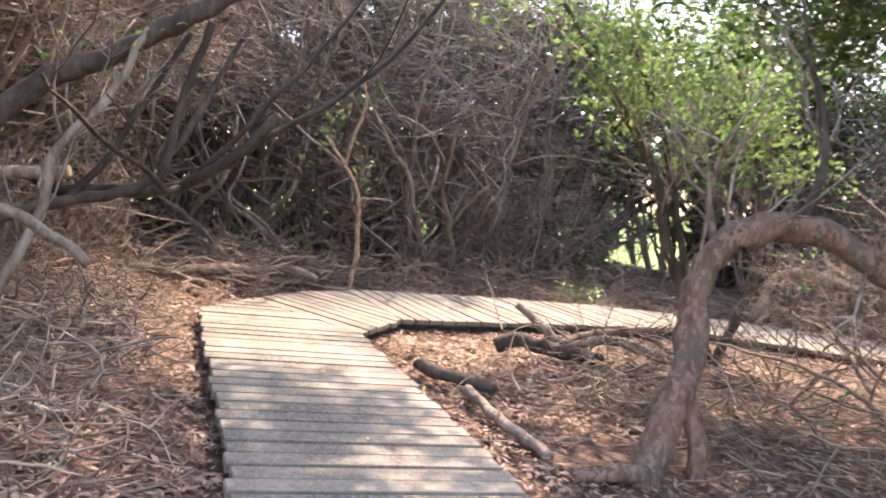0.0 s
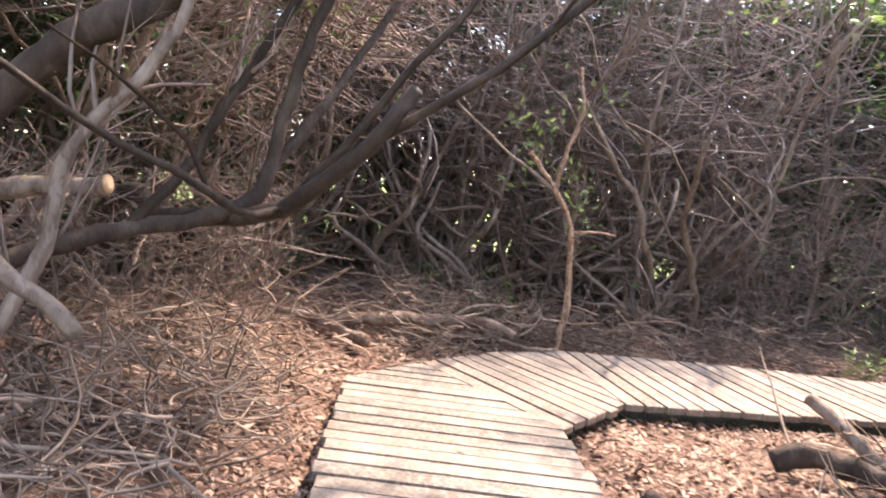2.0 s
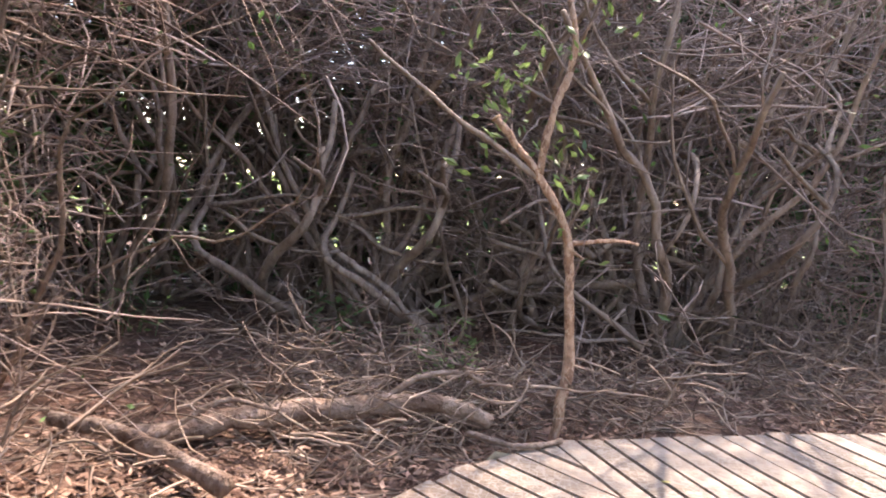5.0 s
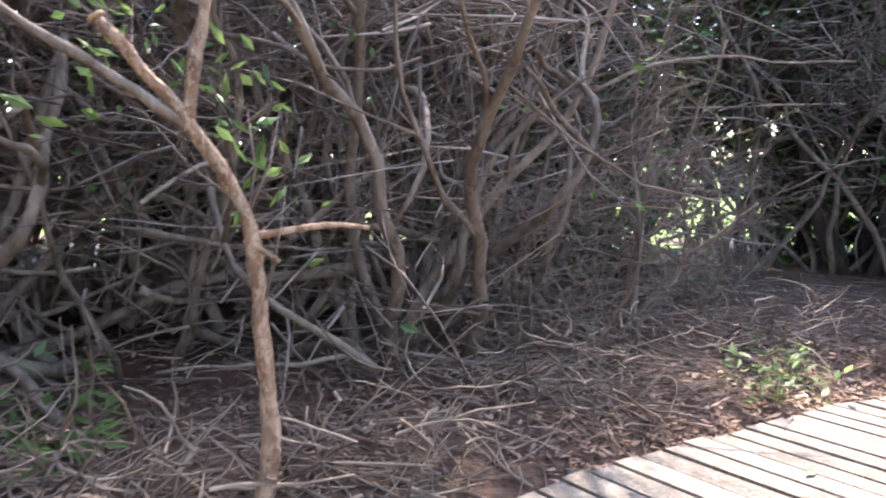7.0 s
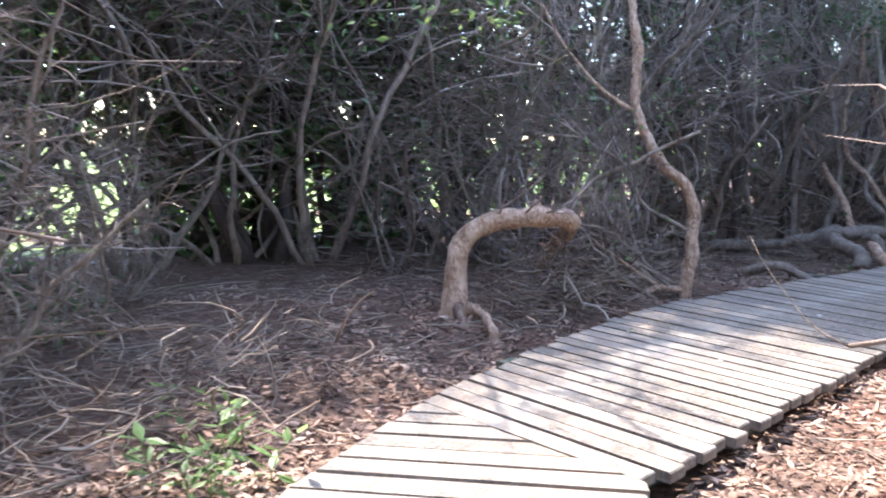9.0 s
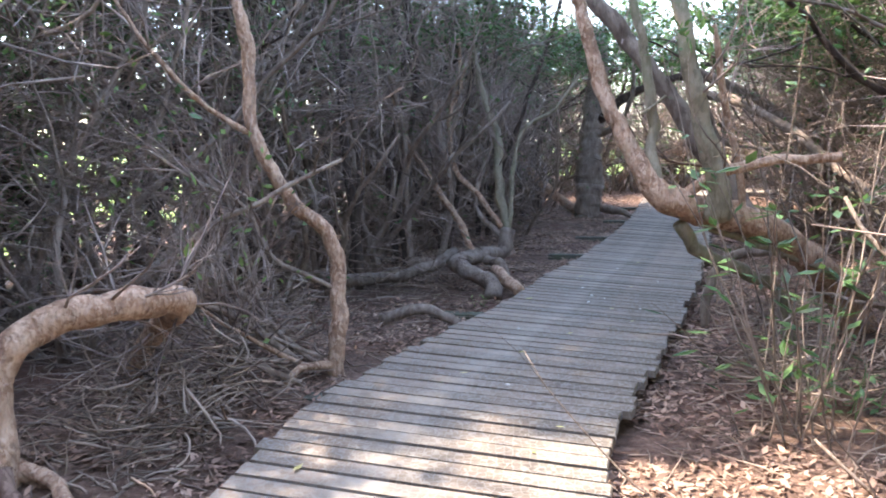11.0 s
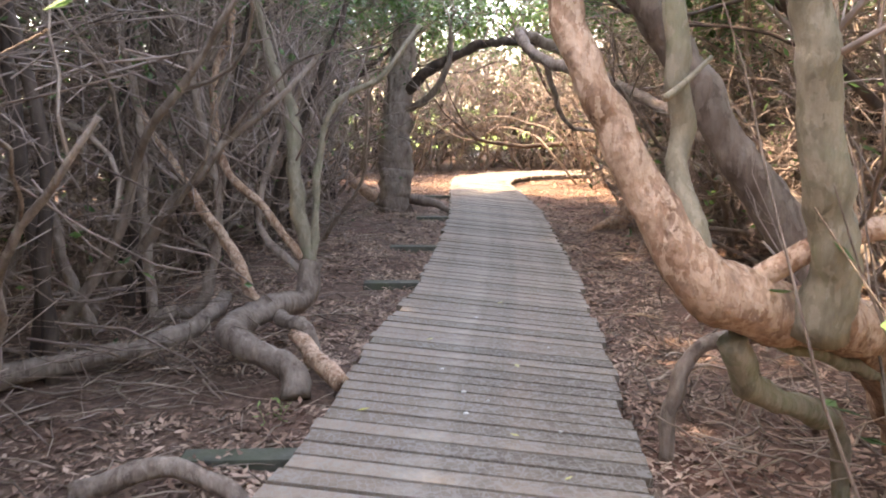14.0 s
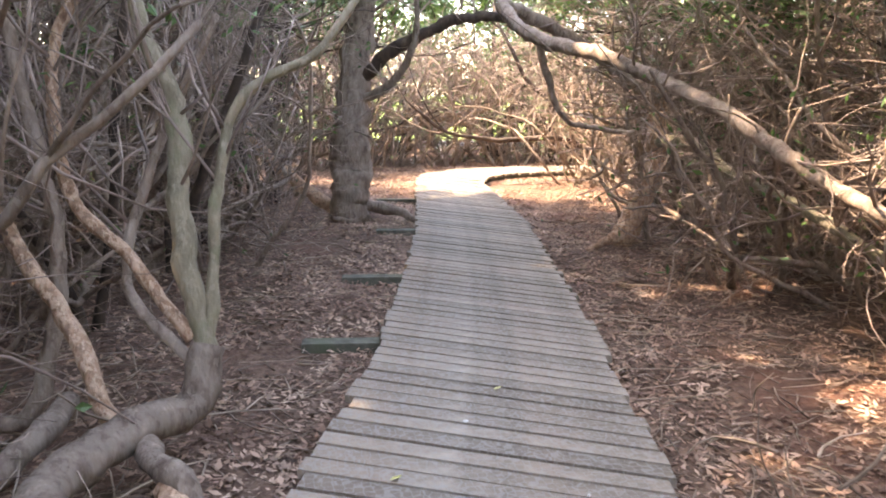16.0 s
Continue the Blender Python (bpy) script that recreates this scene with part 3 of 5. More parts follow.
def build_heroes():
    t = hero("leaning dark-barked tree with crooked limbs beside the boardwalk", "tree", [
        ("trunk", [(-2.95, 4.0, 0.0), (-2.75, 4.12, 0.6), (-2.55, 4.22, 1.2), (-2.25, 4.32, 1.6), (-1.95, 4.4, 1.8), (-1.6, 4.5, 2.05), (-1.0, 4.6, 2.5)], 0.085, 0.045, M_BARK_DARK),
        ("limb", [(-2.78, 4.1, 0.5), (-2.5, 4.55, 0.85), (-2.22, 4.85, 0.98), (-1.85, 5.03, 1.13), (-1.76, 5.08, 1.3), (-1.71, 5.12, 1.66), (-1.6, 5.2, 2.2)], 0.046, 0.024, M_BARK_DARK),
        ("limb", [(-2.25, 4.84, 0.98), (-2.05, 4.95, 1.3), (-1.91, 5.03, 1.65), (-1.7, 5.15, 2.1)], 0.03, 0.018, M_BARK_DARK),
        ("limb", [(-1.78, 5.06, 1.25), (-1.67, 5.35, 1.61), (-1.65, 5.6, 1.85), (-1.55, 5.95, 2.3)], 0.03, 0.018, M_BARK_DARK),
        ("limb", [(-2.45, 4.0, 0.05), (-2.2, 4.12, 0.6), (-2.1, 4.21, 0.94), (-2.05, 4.25, 1.3), (-1.86, 4.36, 1.61), (-1.7, 4.45, 2.0)], 0.035, 0.022, M_BARK),
        ("limb", [(-2.7, 3.75, 0.9), (-2.35, 3.82, 0.98), (-2.08, 3.87, 0.98), (-1.8, 3.91, 0.85), (-1.7, 3.95, 0.75)], 0.035, 0.025, M_BARK),
        ("limb", [(-2.75, 4.3, 1.05), (-2.4, 4.45, 1.12), (-2.1, 4.5, 1.17)], 0.042, 0.036, M_BARK),
    ], [(34, 0.55, 0.010, (1, 2, 3, 4), 0.3)], (60, 0.045, 0.03, M_LEAF_LIGHT, 1.5), 5)
    cut_face(t, (-2.1, 4.5, 1.17), (1, 0.15, 0.2), 0.036)
    rng = random.Random(500)
    # Unseen leaf masses, added above the view to shade the first planks.
    for c in ((0.75, 5.0, 4.4), (0.3, 6.5, 4.6)):
        crown(t, c, (1.4, 1.25, 0.5), 4200, 0.11, 50, rng, M_LEAF)
    for c in ((-1.5, 5.4, 2.9), (-2.7, 6.4, 2.6), (-2.6, 4.6, 2.5), (-1.4, 7.2, 3.2)):
        crown(t, c, (1.3, 1.2, 0.7), 260, 0.07, 620, rng, M_LEAF_LIGHT)

    hero("thick reddish-brown trunk bent over in an arch", "tree", [
        ("trunk", [(1.22, 3.95, -0.05), (1.34, 4.12, 0.3), (1.45, 4.25, 0.6), (1.47, 4.36, 0.95), (1.53, 4.38, 1.18), (1.7, 4.39, 1.33), (1.94, 4.39, 1.39), (2.27, 4.38, 1.33), (2.55, 4.37, 1.18), (2.95, 4.4, 0.95), (3.5, 4.5, 0.8)], 0.088, 0.07, M_BARK_RED),
        ("root", [(1.42, 4.2, 0.45), (1.52, 4.15, 0.2), (1.56, 4.1, -0.03)], 0.06, 0.05, M_BARK_RED),
        ("root", [(1.22, 3.95, 0.05), (1.0, 3.85, 0.06), (0.85, 3.9, 0.0)], 0.05, 0.03, M_BARK_RED),
        ("limb", [(1.55, 4.38, 1.2), (1.5, 4.5, 1.5), (1.6, 4.6, 1.9)], 0.025, 0.012, M_BARK_RED),
        ("limb", [(2.0, 4.4, 1.4), (2.2, 4.7, 1.9), (2.1, 5.0, 2.6)], 0.03, 0.015, M_BARK_DARK),
    ], [(22, 0.7, 0.012, (3, 4, 0), 0.3)], (160, 0.06, 0.05, M_LEAF), 8)

    t = hero("multi-stemmed dark tree with sunlit green leaves over the boardwalk", "tree", [
        ("trunk", [(2.66, 7.3, -0.02), (2.55, 7.26, 0.3), (2.13, 7.27, 1.03), (1.94, 7.3, 1.65), (1.64, 7.33, 2.1), (1.29, 7.4, 2.6), (0.9, 7.6, 3.2)], 0.065, 0.025, M_BARK_DARK),
        ("limb", [(2.5, 7.28, 0.35), (2.2, 7.35, 1.3), (1.95, 7.4, 2.1), (1.6, 7.6, 2.9)], 0.04, 0.02, M_BARK_DARK),
        ("limb", [(2.7, 7.3, 0.0), (3.0, 7.4, 0.9), (2.95, 7.5, 1.8), (2.7, 7.8, 2.8)], 0.045, 0.02, M_BARK_DARK),
        ("limb", [(2.05, 7.28, 1.3), (2.4, 7.9, 2.1), (2.9, 8.9, 2.6), (3.5, 9.9, 2.55), (3.95, 10.6, 2.3)], 0.03, 0.012, M_BARK_DARK),
    ], [(66, 0.8, 0.012, (0, 1, 2, 3, 3), 0.25)], (6200, 0.08, 0.10, M_LEAF_LIGHT, 1.75), 13)
    rng = random.Random(505)
    # Extra crowns, added only to keep sun off the litter inside the bend.
    for c in ((2.4, 6.4, 3.2), (3.6, 6.2, 3.2), (2.2, 5.0, 3.2), (3.6, 4.8, 3.3)):
        crown(t, c, (1.2, 1.0, 0.5), 3000, 0.11, 30, rng, M_LEAF)

    t = hero("slender pruned sapling with pale forked stem beside the planks", "tree", [
        ("trunk", [(-0.90, 8.81, -0.02), (-0.88, 8.82, 0.15), (-0.85, 8.86, 0.52), (-0.92, 8.91, 1.09), (-1.11, 8.92, 1.43), (-1.35, 8.91, 1.71)], 0.032, 0.020, M_BARK_TAN),
        ("limb", [(-1.09, 8.92, 1.4), (-1.4, 8.9, 1.6), (-1.69, 8.88, 1.8), (-2.1, 8.9, 2.1)], 0.018, 0.011, M_BARK),
        ("limb", [(-1.1, 8.92, 1.43), (-1.04, 8.97, 1.79), (-0.98, 9.0, 2.06), (-1.03, 9.02, 2.5)], 0.022, 0.016, M_BARK_TAN),
        ("limb", [(-0.92, 8.91, 1.07), (-0.73, 8.93, 1.1), (-0.54, 8.96, 1.09)], 0.012, 0.008, M_BARK_TAN),
        ("limb", [(-0.93, 8.91, 1.06), (-0.82, 8.85, 1.0)], 0.010, 0.006, M_BARK_TAN),
    ], [(12, 0.4, 0.005, (0, 2), 0.4)], (130, 0.085, 0.05, M_LEAF_LIGHT, 0.9), 21)
    cut_face(t, (-1.35, 8.91, 1.71), (-0.6, 0, 0.75), 0.027)

    hero("fallen crooked log lying on the bare soil", "log", [
        ("trunk", [(-1.2, 8.5, 0.17), (-1.45, 8.45, 0.25), (-1.68, 8.42, 0.22), (-1.92, 8.28, 0.2), (-2.2, 8.05, 0.2), (-2.45, 7.8, 0.18), (-2.6, 7.6, 0.16)], (0.036, 0.045, 0.058, 0.05, 0.062, 0.056, 0.066), 0, M_LOG),
        ("limb", [(-1.75, 8.42, 0.22), (-1.6, 8.5, 0.34), (-1.4, 8.6, 0.38), (-1.25, 8.75, 0.3)], 0.022, 0.010, M_LOG),
        ("limb", [(-1.9, 8.4, 0.2), (-1.75, 8.62, 0.35), (-2.05, 8.8, 0.42), (-2.2, 8.85, 0.3)], 0.02, 0.009, M_LOG),
        ("limb", [(-1.3, 8.4, 0.13), (-1.05, 8.33, 0.13), (-0.85, 8.5, 0.12)], 0.018, 0.014, M_LOG),
    ], [(8, 0.35, 0.006, (1, 2), 0.0)], None, 22, name="log")

    hero("hollow-ended fallen branch lying in the litter", "log", [
        ("trunk", [(-2.05, 7.3, 0.15), (-2.3, 7.42, 0.17), (-2.65, 7.55, 0.2), (-3.0, 7.6, 0.22)], 0.042, 0.03, M_LOG),
        ("limb", [(-2.5, 7.5, 0.2), (-2.3, 7.75, 0.32), (-2.05, 7.8, 0.3)], 0.018, 0.01, M_LOG),
    ], (), None, 23, name="log")

    hero("hook-shaped tan trunk arching over bare soil, gnarled roots", "tree", [
        ("trunk", [(4.66, 11.12, 0.0), (4.7, 11.13, 0.34), (4.76, 11.13, 0.6), (4.87, 11.03, 0.74), (5.0, 10.87, 0.79), (5.15, 10.67, 0.8), (5.35, 10.57, 0.78), (5.6, 10.68, 0.7), (5.85, 10.95, 0.5), (6.0, 11.2, 0.15)], (0.115, 0.078, 0.075, 0.078, 0.077, 0.074, 0.07, 0.066, 0.06, 0.055), 0, M_BARK_TAN),
        ("root", [(4.68, 11.12, 0.15), (4.78, 11.0, 0.1), (4.84, 10.88, 0.0)], 0.045, 0.03, M_BARK_TAN),
        ("root", [(4.66, 11.14, 0.15), (4.55, 11.22, 0.08), (4.45, 11.25, -0.02)], 0.04, 0.02, M_BARK_TAN),
        ("root", [(4.66, 11.1, 0.22), (4.56, 10.98, 0.12), (4.48, 10.88, 0.06), (4.44, 10.7, -0.02)], 0.045, 0.022, M_BARK_RED),
        ("root", [(4.72, 11.05, 0.18), (4.66, 10.85, 0.14), (4.5, 10.68, 0.1), (4.45, 10.62, -0.02)], 0.035, 0.03, M_BARK_TAN),
        ("root", [(4.68, 11.1, 0.2), (4.72, 10.95, 0.12), (4.7, 10.85, 0.0)], 0.035, 0.02, M_BARK_TAN),
    ], [(16, 0.7, 0.010, (0,), 0.0)], None, 31)

    hero("slim sunlit tan tree with a kinked stem at the planks' edge", "tree", [
        ("trunk", [(6.6, 10.12, 0.0), (6.6, 10.1, 0.2), (6.68, 10.09, 0.63), (6.68, 10.13, 0.90), (6.57, 10.35, 1.18), (6.5, 10.54, 1.57), (6.55, 10.58, 2.02), (6.58, 10.66, 2.6), (6.7, 10.8, 3.3)], 0.055, 0.028, M_BARK_TAN),
        ("limb", [(6.65, 10.14, 0.6), (6.46, 10.42, 0.8), (6.39, 10.6, 1.16), (6.27, 10.8, 1.3), (6.1, 11.05, 1.5)], 0.016, 0.008, M_BARK),
        ("limb", [(6.5, 10.54, 1.57), (6.45, 10.8, 1.75), (6.3, 11.1, 2.1), (6.2, 11.3, 2.5)], 0.02, 0.010, M_BARK_TAN),
        ("limb", [(6.6, 10.2, 0.15), (6.4, 10.5, 0.35), (6.3, 10.7, 0.7)], 0.016, 0.007, M_BARK),
        ("limb", [(6.5, 10.3, 0.12), (6.25, 10.45, 0.3), (6.0, 10.75, 0.6)], 0.02, 0.008, M_BARK_TAN),
        ("limb", [(6.62, 10.25, 0.1), (6.7, 10.6, 0.4), (6.8, 10.8, 1.0), (6.75, 10.9, 1.8)], 0.018, 0.008, M_BARK),
        ("root", [(6.6, 10.12, 0.1), (6.35, 10.28, 0.15), (6.2, 10.35, 0.05)], 0.03, 0.018, M_BARK_TAN),
    ], [(64, 0.65, 0.007, (1, 2, 3, 4, 5), 0.2)], (150, 0.07, 0.06, M_LEAF_LIGHT), 33)

    hero("dead dry branch with many arching bare twigs beside the planks", "branch", [
        ("trunk", [(6.55, 10.3, 0.06), (6.4, 10.5, 0.32), (6.2, 10.75, 0.55), (5.95, 11.05, 0.7), (5.7, 11.4, 0.75)], 0.026, 0.012, M_LOG),
        ("limb", [(6.62, 10.3, 0.05), (6.7, 10.52, 0.3), (6.6, 10.75, 0.6), (6.35, 11.0, 0.85)], 0.02, 0.008, M_LOG),
        ("limb", [(6.3, 10.25, 0.05), (6.1, 10.5, 0.25), (6.0, 10.8, 0.3), (5.7, 11.1, 0.2)], 0.022, 0.01, M_LOG),
    ], [(26, 0.75, 0.008, (0, 1, 2), 0.1)], None, 35, name="branch")

    t = hero("leaning fork-stemmed tree with peeling tan bark overhanging the planks", "tree", [
        ("trunk", [(7.9, 6.3, -0.05), (7.65, 6.7, 0.45), (7.3, 7.15, 0.82), (7.05, 7.5, 0.98), (6.95, 7.79, 1.03), (6.9, 8.0, 1.12), (6.9, 8.1, 1.21), (6.94, 8.165, 1.35), (7.0, 8.28, 1.6), (7.06, 8.39, 1.85), (7.15, 8.6, 2.7)],
         (0.12, 0.115, 0.105, 0.1, 0.098, 0.09, 0.077, 0.064, 0.054, 0.047, 0.042), 0, M_BARK_TAN),
        ("limb", [(6.88, 8.03, 1.12), (6.93, 8.06, 1.3), (6.99, 8.07, 1.45), (7.03, 8.07, 1.6), (7.03, 8.11, 1.9), (7.08, 8.22, 2.6)], (0.058, 0.042, 0.037, 0.035, 0.033, 0.03), 0, M_BARK_MOSS),
        ("limb", [(6.86, 7.68, 1.0), (6.8, 7.7, 1.2), (6.77, 7.76, 1.42), (6.74, 7.84, 1.7), (6.73, 7.93, 2.1), (6.8, 8.0, 2.7)], (0.085, 0.066, 0.06, 0.055, 0.05, 0.045), 0, M_BARK_MOSS),
        ("limb", [(7.1, 7.45, 0.95), (7.2, 7.55, 1.2), (7.28, 7.72, 1.47), (7.36, 7.95, 1.85), (7.5, 8.35, 2.4), (7.7, 8.8, 2.8)], (0.09, 0.075, 0.066, 0.06, 0.055, 0.05), 0, M_BARK),
        ("limb", [(7.0, 7.5, 0.95), (6.98, 7.52, 1.25), (7.0, 7.6, 1.6), (6.95, 7.7, 2.2)], 0.028, 0.02, M_BARK_TAN),
        ("root", [(6.95, 7.9, 0.96), (7.05, 7.75, 0.75), (7.2, 7.45, 0.62), (7.5, 7.1, 0.4), (7.6, 6.95, 0.0)], 0.045, 0.035, M_BARK_MOSS),
        ("limb", [(6.92, 7.9, 1.12), (6.8, 7.7, 1.28), (6.75, 7.47, 1.33), (6.71, 7.0, 1.38)], 0.034, 0.028, M_BARK_TAN),
        ("limb", [(6.96, 8.15, 1.66), (7.0, 8.05, 1.72), (7.02, 7.98, 1.78)], 0.012, 0.007, M_BARK_MOSS),
        ("limb", [(7.7, 6.3, 0.25), (7.4, 6.9, 0.6), (7.15, 7.4, 0.8), (7.0, 7.8, 0.95)], 0.03, 0.02, M_BARK_MOSS),
    ], [(44, 0.9, 0.010, (0, 1, 2, 3), 0.2)], (500, 0.07, 0.08, M_LEAF, 2.0), 41)
    rng = random.Random(504)
    for c in ((7.3, 7.6, 3.0), (8.6, 7.3, 3.1)):
        crown(t, c, (1.1, 1.0, 0.4), 1200, 0.09, 120, rng, M_LEAF)

    hero("bent dead limb propped on the ground like a post", "branch", [
        ("trunk", [(8.2, 7.45, -0.03), (8.22, 7.42, 0.28), (8.2, 7.32, 0.52), (8.05, 6.98, 0.6), (7.8, 6.6, 0.5), (7.7, 6.4, 0.1)], 0.04, 0.035, M_BARK),
    ], [(5, 0.4, 0.007, (0,), 0.2)], None, 43, name="branch")

    t = hero("coppiced tree with a looping root and many crooked stems", "tree", [
        ("root", [(9.15, 9.2, 0.02), (9.27, 9.23, 0.16), (9.44, 9.5, 0.25), (9.68, 9.58, 0.31), (10.05, 9.4, 0.31), (10.31, 9.16, 0.3), (10.46, 9.09, 0.55)], 0.085, 0.075, M_BARK),
        ("trunk", [(10.42, 9.08, 0.4), (10.46, 9.1, 0.6), (10.53, 9.17, 0.89), (10.76, 9.21, 1.6), (10.83, 9.35, 1.95), (11.0, 9.5, 2.8)], 0.06, 0.028, M_BARK_MOSS),
        ("limb", [(10.45, 9.09, 0.53), (10.6, 8.95, 1.53), (10.58, 8.56, 1.84), (10.59, 8.3, 2.2)], 0.032, 0.018, M_BARK_MOSS),
        ("limb", [(10.1, 9.4, 0.26), (10.46, 9.69, 0.74), (10.77, 10.02, 1.18), (11.06, 10.29, 1.57), (11.3, 10.5, 2.2)], 0.042, 0.022, M_BARK_TAN),
        ("limb", [(10.47, 9.15, 0.57), (10.64, 9.42, 0.92), (10.8, 9.69, 1.2), (10.98, 9.76, 1.79), (11.09, 9.62, 2.2), (11.2, 9.66, 2.7)], 0.035, 0.022, M_BARK_TAN),
        ("root", [(9.6, 9.08, 0.08), (9.7, 9.15, 0.28), (9.85, 9.25, 0.28), (10.05, 9.3, 0.25)], 0.05, 0.05, M_BARK),
        ("root", [(9.2, 8.95, 0.08), (9.5, 9.1, 0.16), (9.75, 9.2, 0.22)], 0.06, 0.05, M_BARK_TAN),
        ("limb", [(10.4, 9.1, 0.4), (10.75, 9.45, 0.8), (10.9, 9.3, 1.4), (10.8, 9.0, 2.0)], 0.03, 0.018, M_BARK),
    ], [(46, 0.85, 0.010, (1, 2, 3, 4, 7), 0.25)], (120, 0.06, 0.05, M_LEAF), 51)
    rng = random.Random(501)
    for c in ((10.6, 9.6, 3.0), (12.2, 8.8, 3.0)):
        crown(t, c, (1.2, 1.0, 0.4), 900, 0.08, 150, rng, M_LEAF)

    hero("clump of crooked upright stems from a low fallen trunk", "tree", [
        ("trunk", [(9.4, 10.9, 0.12), (9.61, 10.59, 0.14), (9.75, 10.35, 0.13), (9.88, 9.95, 0.2), (10.1, 9.75, 0.27), (10.5, 9.7, 0.3)], 0.07, 0.05, M_BARK),
        ("limb", [(10.69, 10.22, 0.1), (10.84, 10.26, 0.96), (10.98, 10.3, 1.68), (11.0, 10.5, 2.5)], 0.04, 0.025, M_BARK),
        ("limb", [(10.69, 10.2, 0.12), (10.64, 9.85, 0.26), (10.74, 9.73, 0.95), (10.86, 9.84, 1.5), (11.0, 10.0, 2.3)], 0.045, 0.025, M_BARK),
        ("limb", [(10.2, 10.5, 0.15), (10.25, 10.7, 0.8), (10.45, 10.8, 1.5), (10.3, 10.9, 2.3)], 0.04, 0.02, M_BARK),
        ("limb", [(9.6, 11.2, 0.15), (9.9, 11.3, 0.7), (10.0, 11.5, 1.4), (9.8, 11.6, 2.3)], 0.045, 0.02, M_BARK),
    ], [(40, 0.8, 0.010, (1, 2, 3, 4), 0.2)], (100, 0.06, 0.05, M_LEAF), 53)

    t = hero("stout old trunk with flaking bark beside the walk", "tree", [
        ("trunk", [(17.38, 7.7, -0.05), (17.4, 7.68, 0.25), (17.55, 7.64, 1.23), (17.68, 7.57, 2.0), (17.83, 7.45, 2.85), (17.98, 7.5, 3.6)], 0.27, 0.15, M_BARK),
        ("limb", [(17.6, 7.52, 1.8), (17.32, 7.19, 2.15), (16.95, 6.75, 2.41), (16.55, 6.34, 2.56), (15.97, 5.6, 2.5)], 0.09, 0.05, M_BARK_DARK),
        ("limb", [(17.6, 7.6, 1.5), (17.2, 7.2, 1.75), (16.9, 6.95, 2.2), (16.8, 6.9, 2.8)], 0.07, 0.03, M_BARK),
        ("root", [(17.4, 7.6, 0.2), (17.2, 7.1, 0.12), (17.0, 6.85, 0.0)], 0.10, 0.04, M_BARK),
        ("limb", [(17.7, 7.9, 0.1), (17.4, 8.5, 0.6), (17.3, 9.0, 1.2), (17.6, 9.4, 2.2)], 0.09, 0.05, M_BARK_TAN),
    ], [(50, 1.2, 0.014, (0, 1, 2, 4), 0.2)], (500, 0.08, 0.08, M_LEAF), 61)
    rng = random.Random(502)
    # The first two are added on the sun's path to shade the far planks.
    for c in ((16.6, 8.7, 3.2), (18.6, 8.2, 3.2), (17.2, 6.9, 3.3)):
        crown(t, c, (1.3, 1.2, 0.45), 1800, 0.10, 100, rng, M_LEAF)

    t = hero("short leaning trunk with tan bark and a long overhanging limb", "tree", [
        ("trunk", [(15.0, 4.95, -0.02), (15.02, 4.75, 0.35), (15.07, 4.52, 0.85), (15.14, 4.5, 1.2), (15.3, 4.4, 1.8)], 0.13, 0.10, M_BARK_TAN),
        ("limb", [(15.2, 4.45, 1.6), (15.6, 5.2, 2.2), (15.47, 6.2, 2.6), (14.37, 6.26, 2.2), (13.33, 5.95, 1.98), (12.24, 5.6, 1.6), (11.23, 5.4, 1.16), (10.24, 5.3, 0.84), (9.6, 5.0, 0.4)], 0.08, 0.045, M_BARK),
        ("limb", [(15.1, 4.5, 1.15), (14.2, 4.6, 1.2), (13.02, 4.87, 1.02), (11.6, 5.0, 0.8), (10.6, 5.0, 0.5)], 0.06, 0.035, M_BARK_MOSS),
        ("root", [(15.0, 4.9, 0.15), (14.85, 5.1, 0.12), (14.8, 5.4, 0.0)], 0.07, 0.04, M_BARK_TAN),
        ("limb", [(14.4, 6.2, 2.2), (14.5, 5.9, 1.5), (14.6, 5.6, 1.35), (14.2, 5.2, 1.3)], 0.04, 0.02, M_BARK),
    ], [(34, 0.9, 0.012, (1, 2), 0.1)], (160, 0.08, 0.08, M_LEAF), 63)
    rng = random.Random(503)
    # Overhead leaf masses added so the thicket south of the walk falls in shade.
    for c in ((12.6, 5.3, 3.3), (14.8, 4.9, 3.3), (13.4, 4.4, 2.7), (10.6, 5.6, 3.2), (16.6, 4.6, 3.4), (18.6, 4.0, 3.4)):
        crown(t, c, (1.3, 0.9, 0.45), 2600, 0.11, 170, rng, M_LEAF)

    hero("sunlit bare branching tree in the clearing", "tree", [
        ("trunk", [(26.6, 6.3, 0.0), (26.3, 5.6, 0.7), (26.1, 4.5, 1.05), (25.95, 3.4, 1.3), (25.8, 2.8, 1.7)], 0.14, 0.07, M_BARK_TAN),
        ("limb", [(26.1, 4.4, 1.05), (25.95, 3.7, 0.8), (25.9, 3.4, 0.2)], 0.08, 0.08, M_BARK_TAN),
        ("limb", [(26.3, 5.5, 0.75), (26.5, 5.0, 1.6), (26.4, 4.6, 2.6)], 0.09, 0.05, M_BARK_TAN),
    ], [(50, 1.4, 0.016, (0, 1, 2), 0.2)], (900, 0.09, 0.12, M_LEAF_LIGHT), 67)

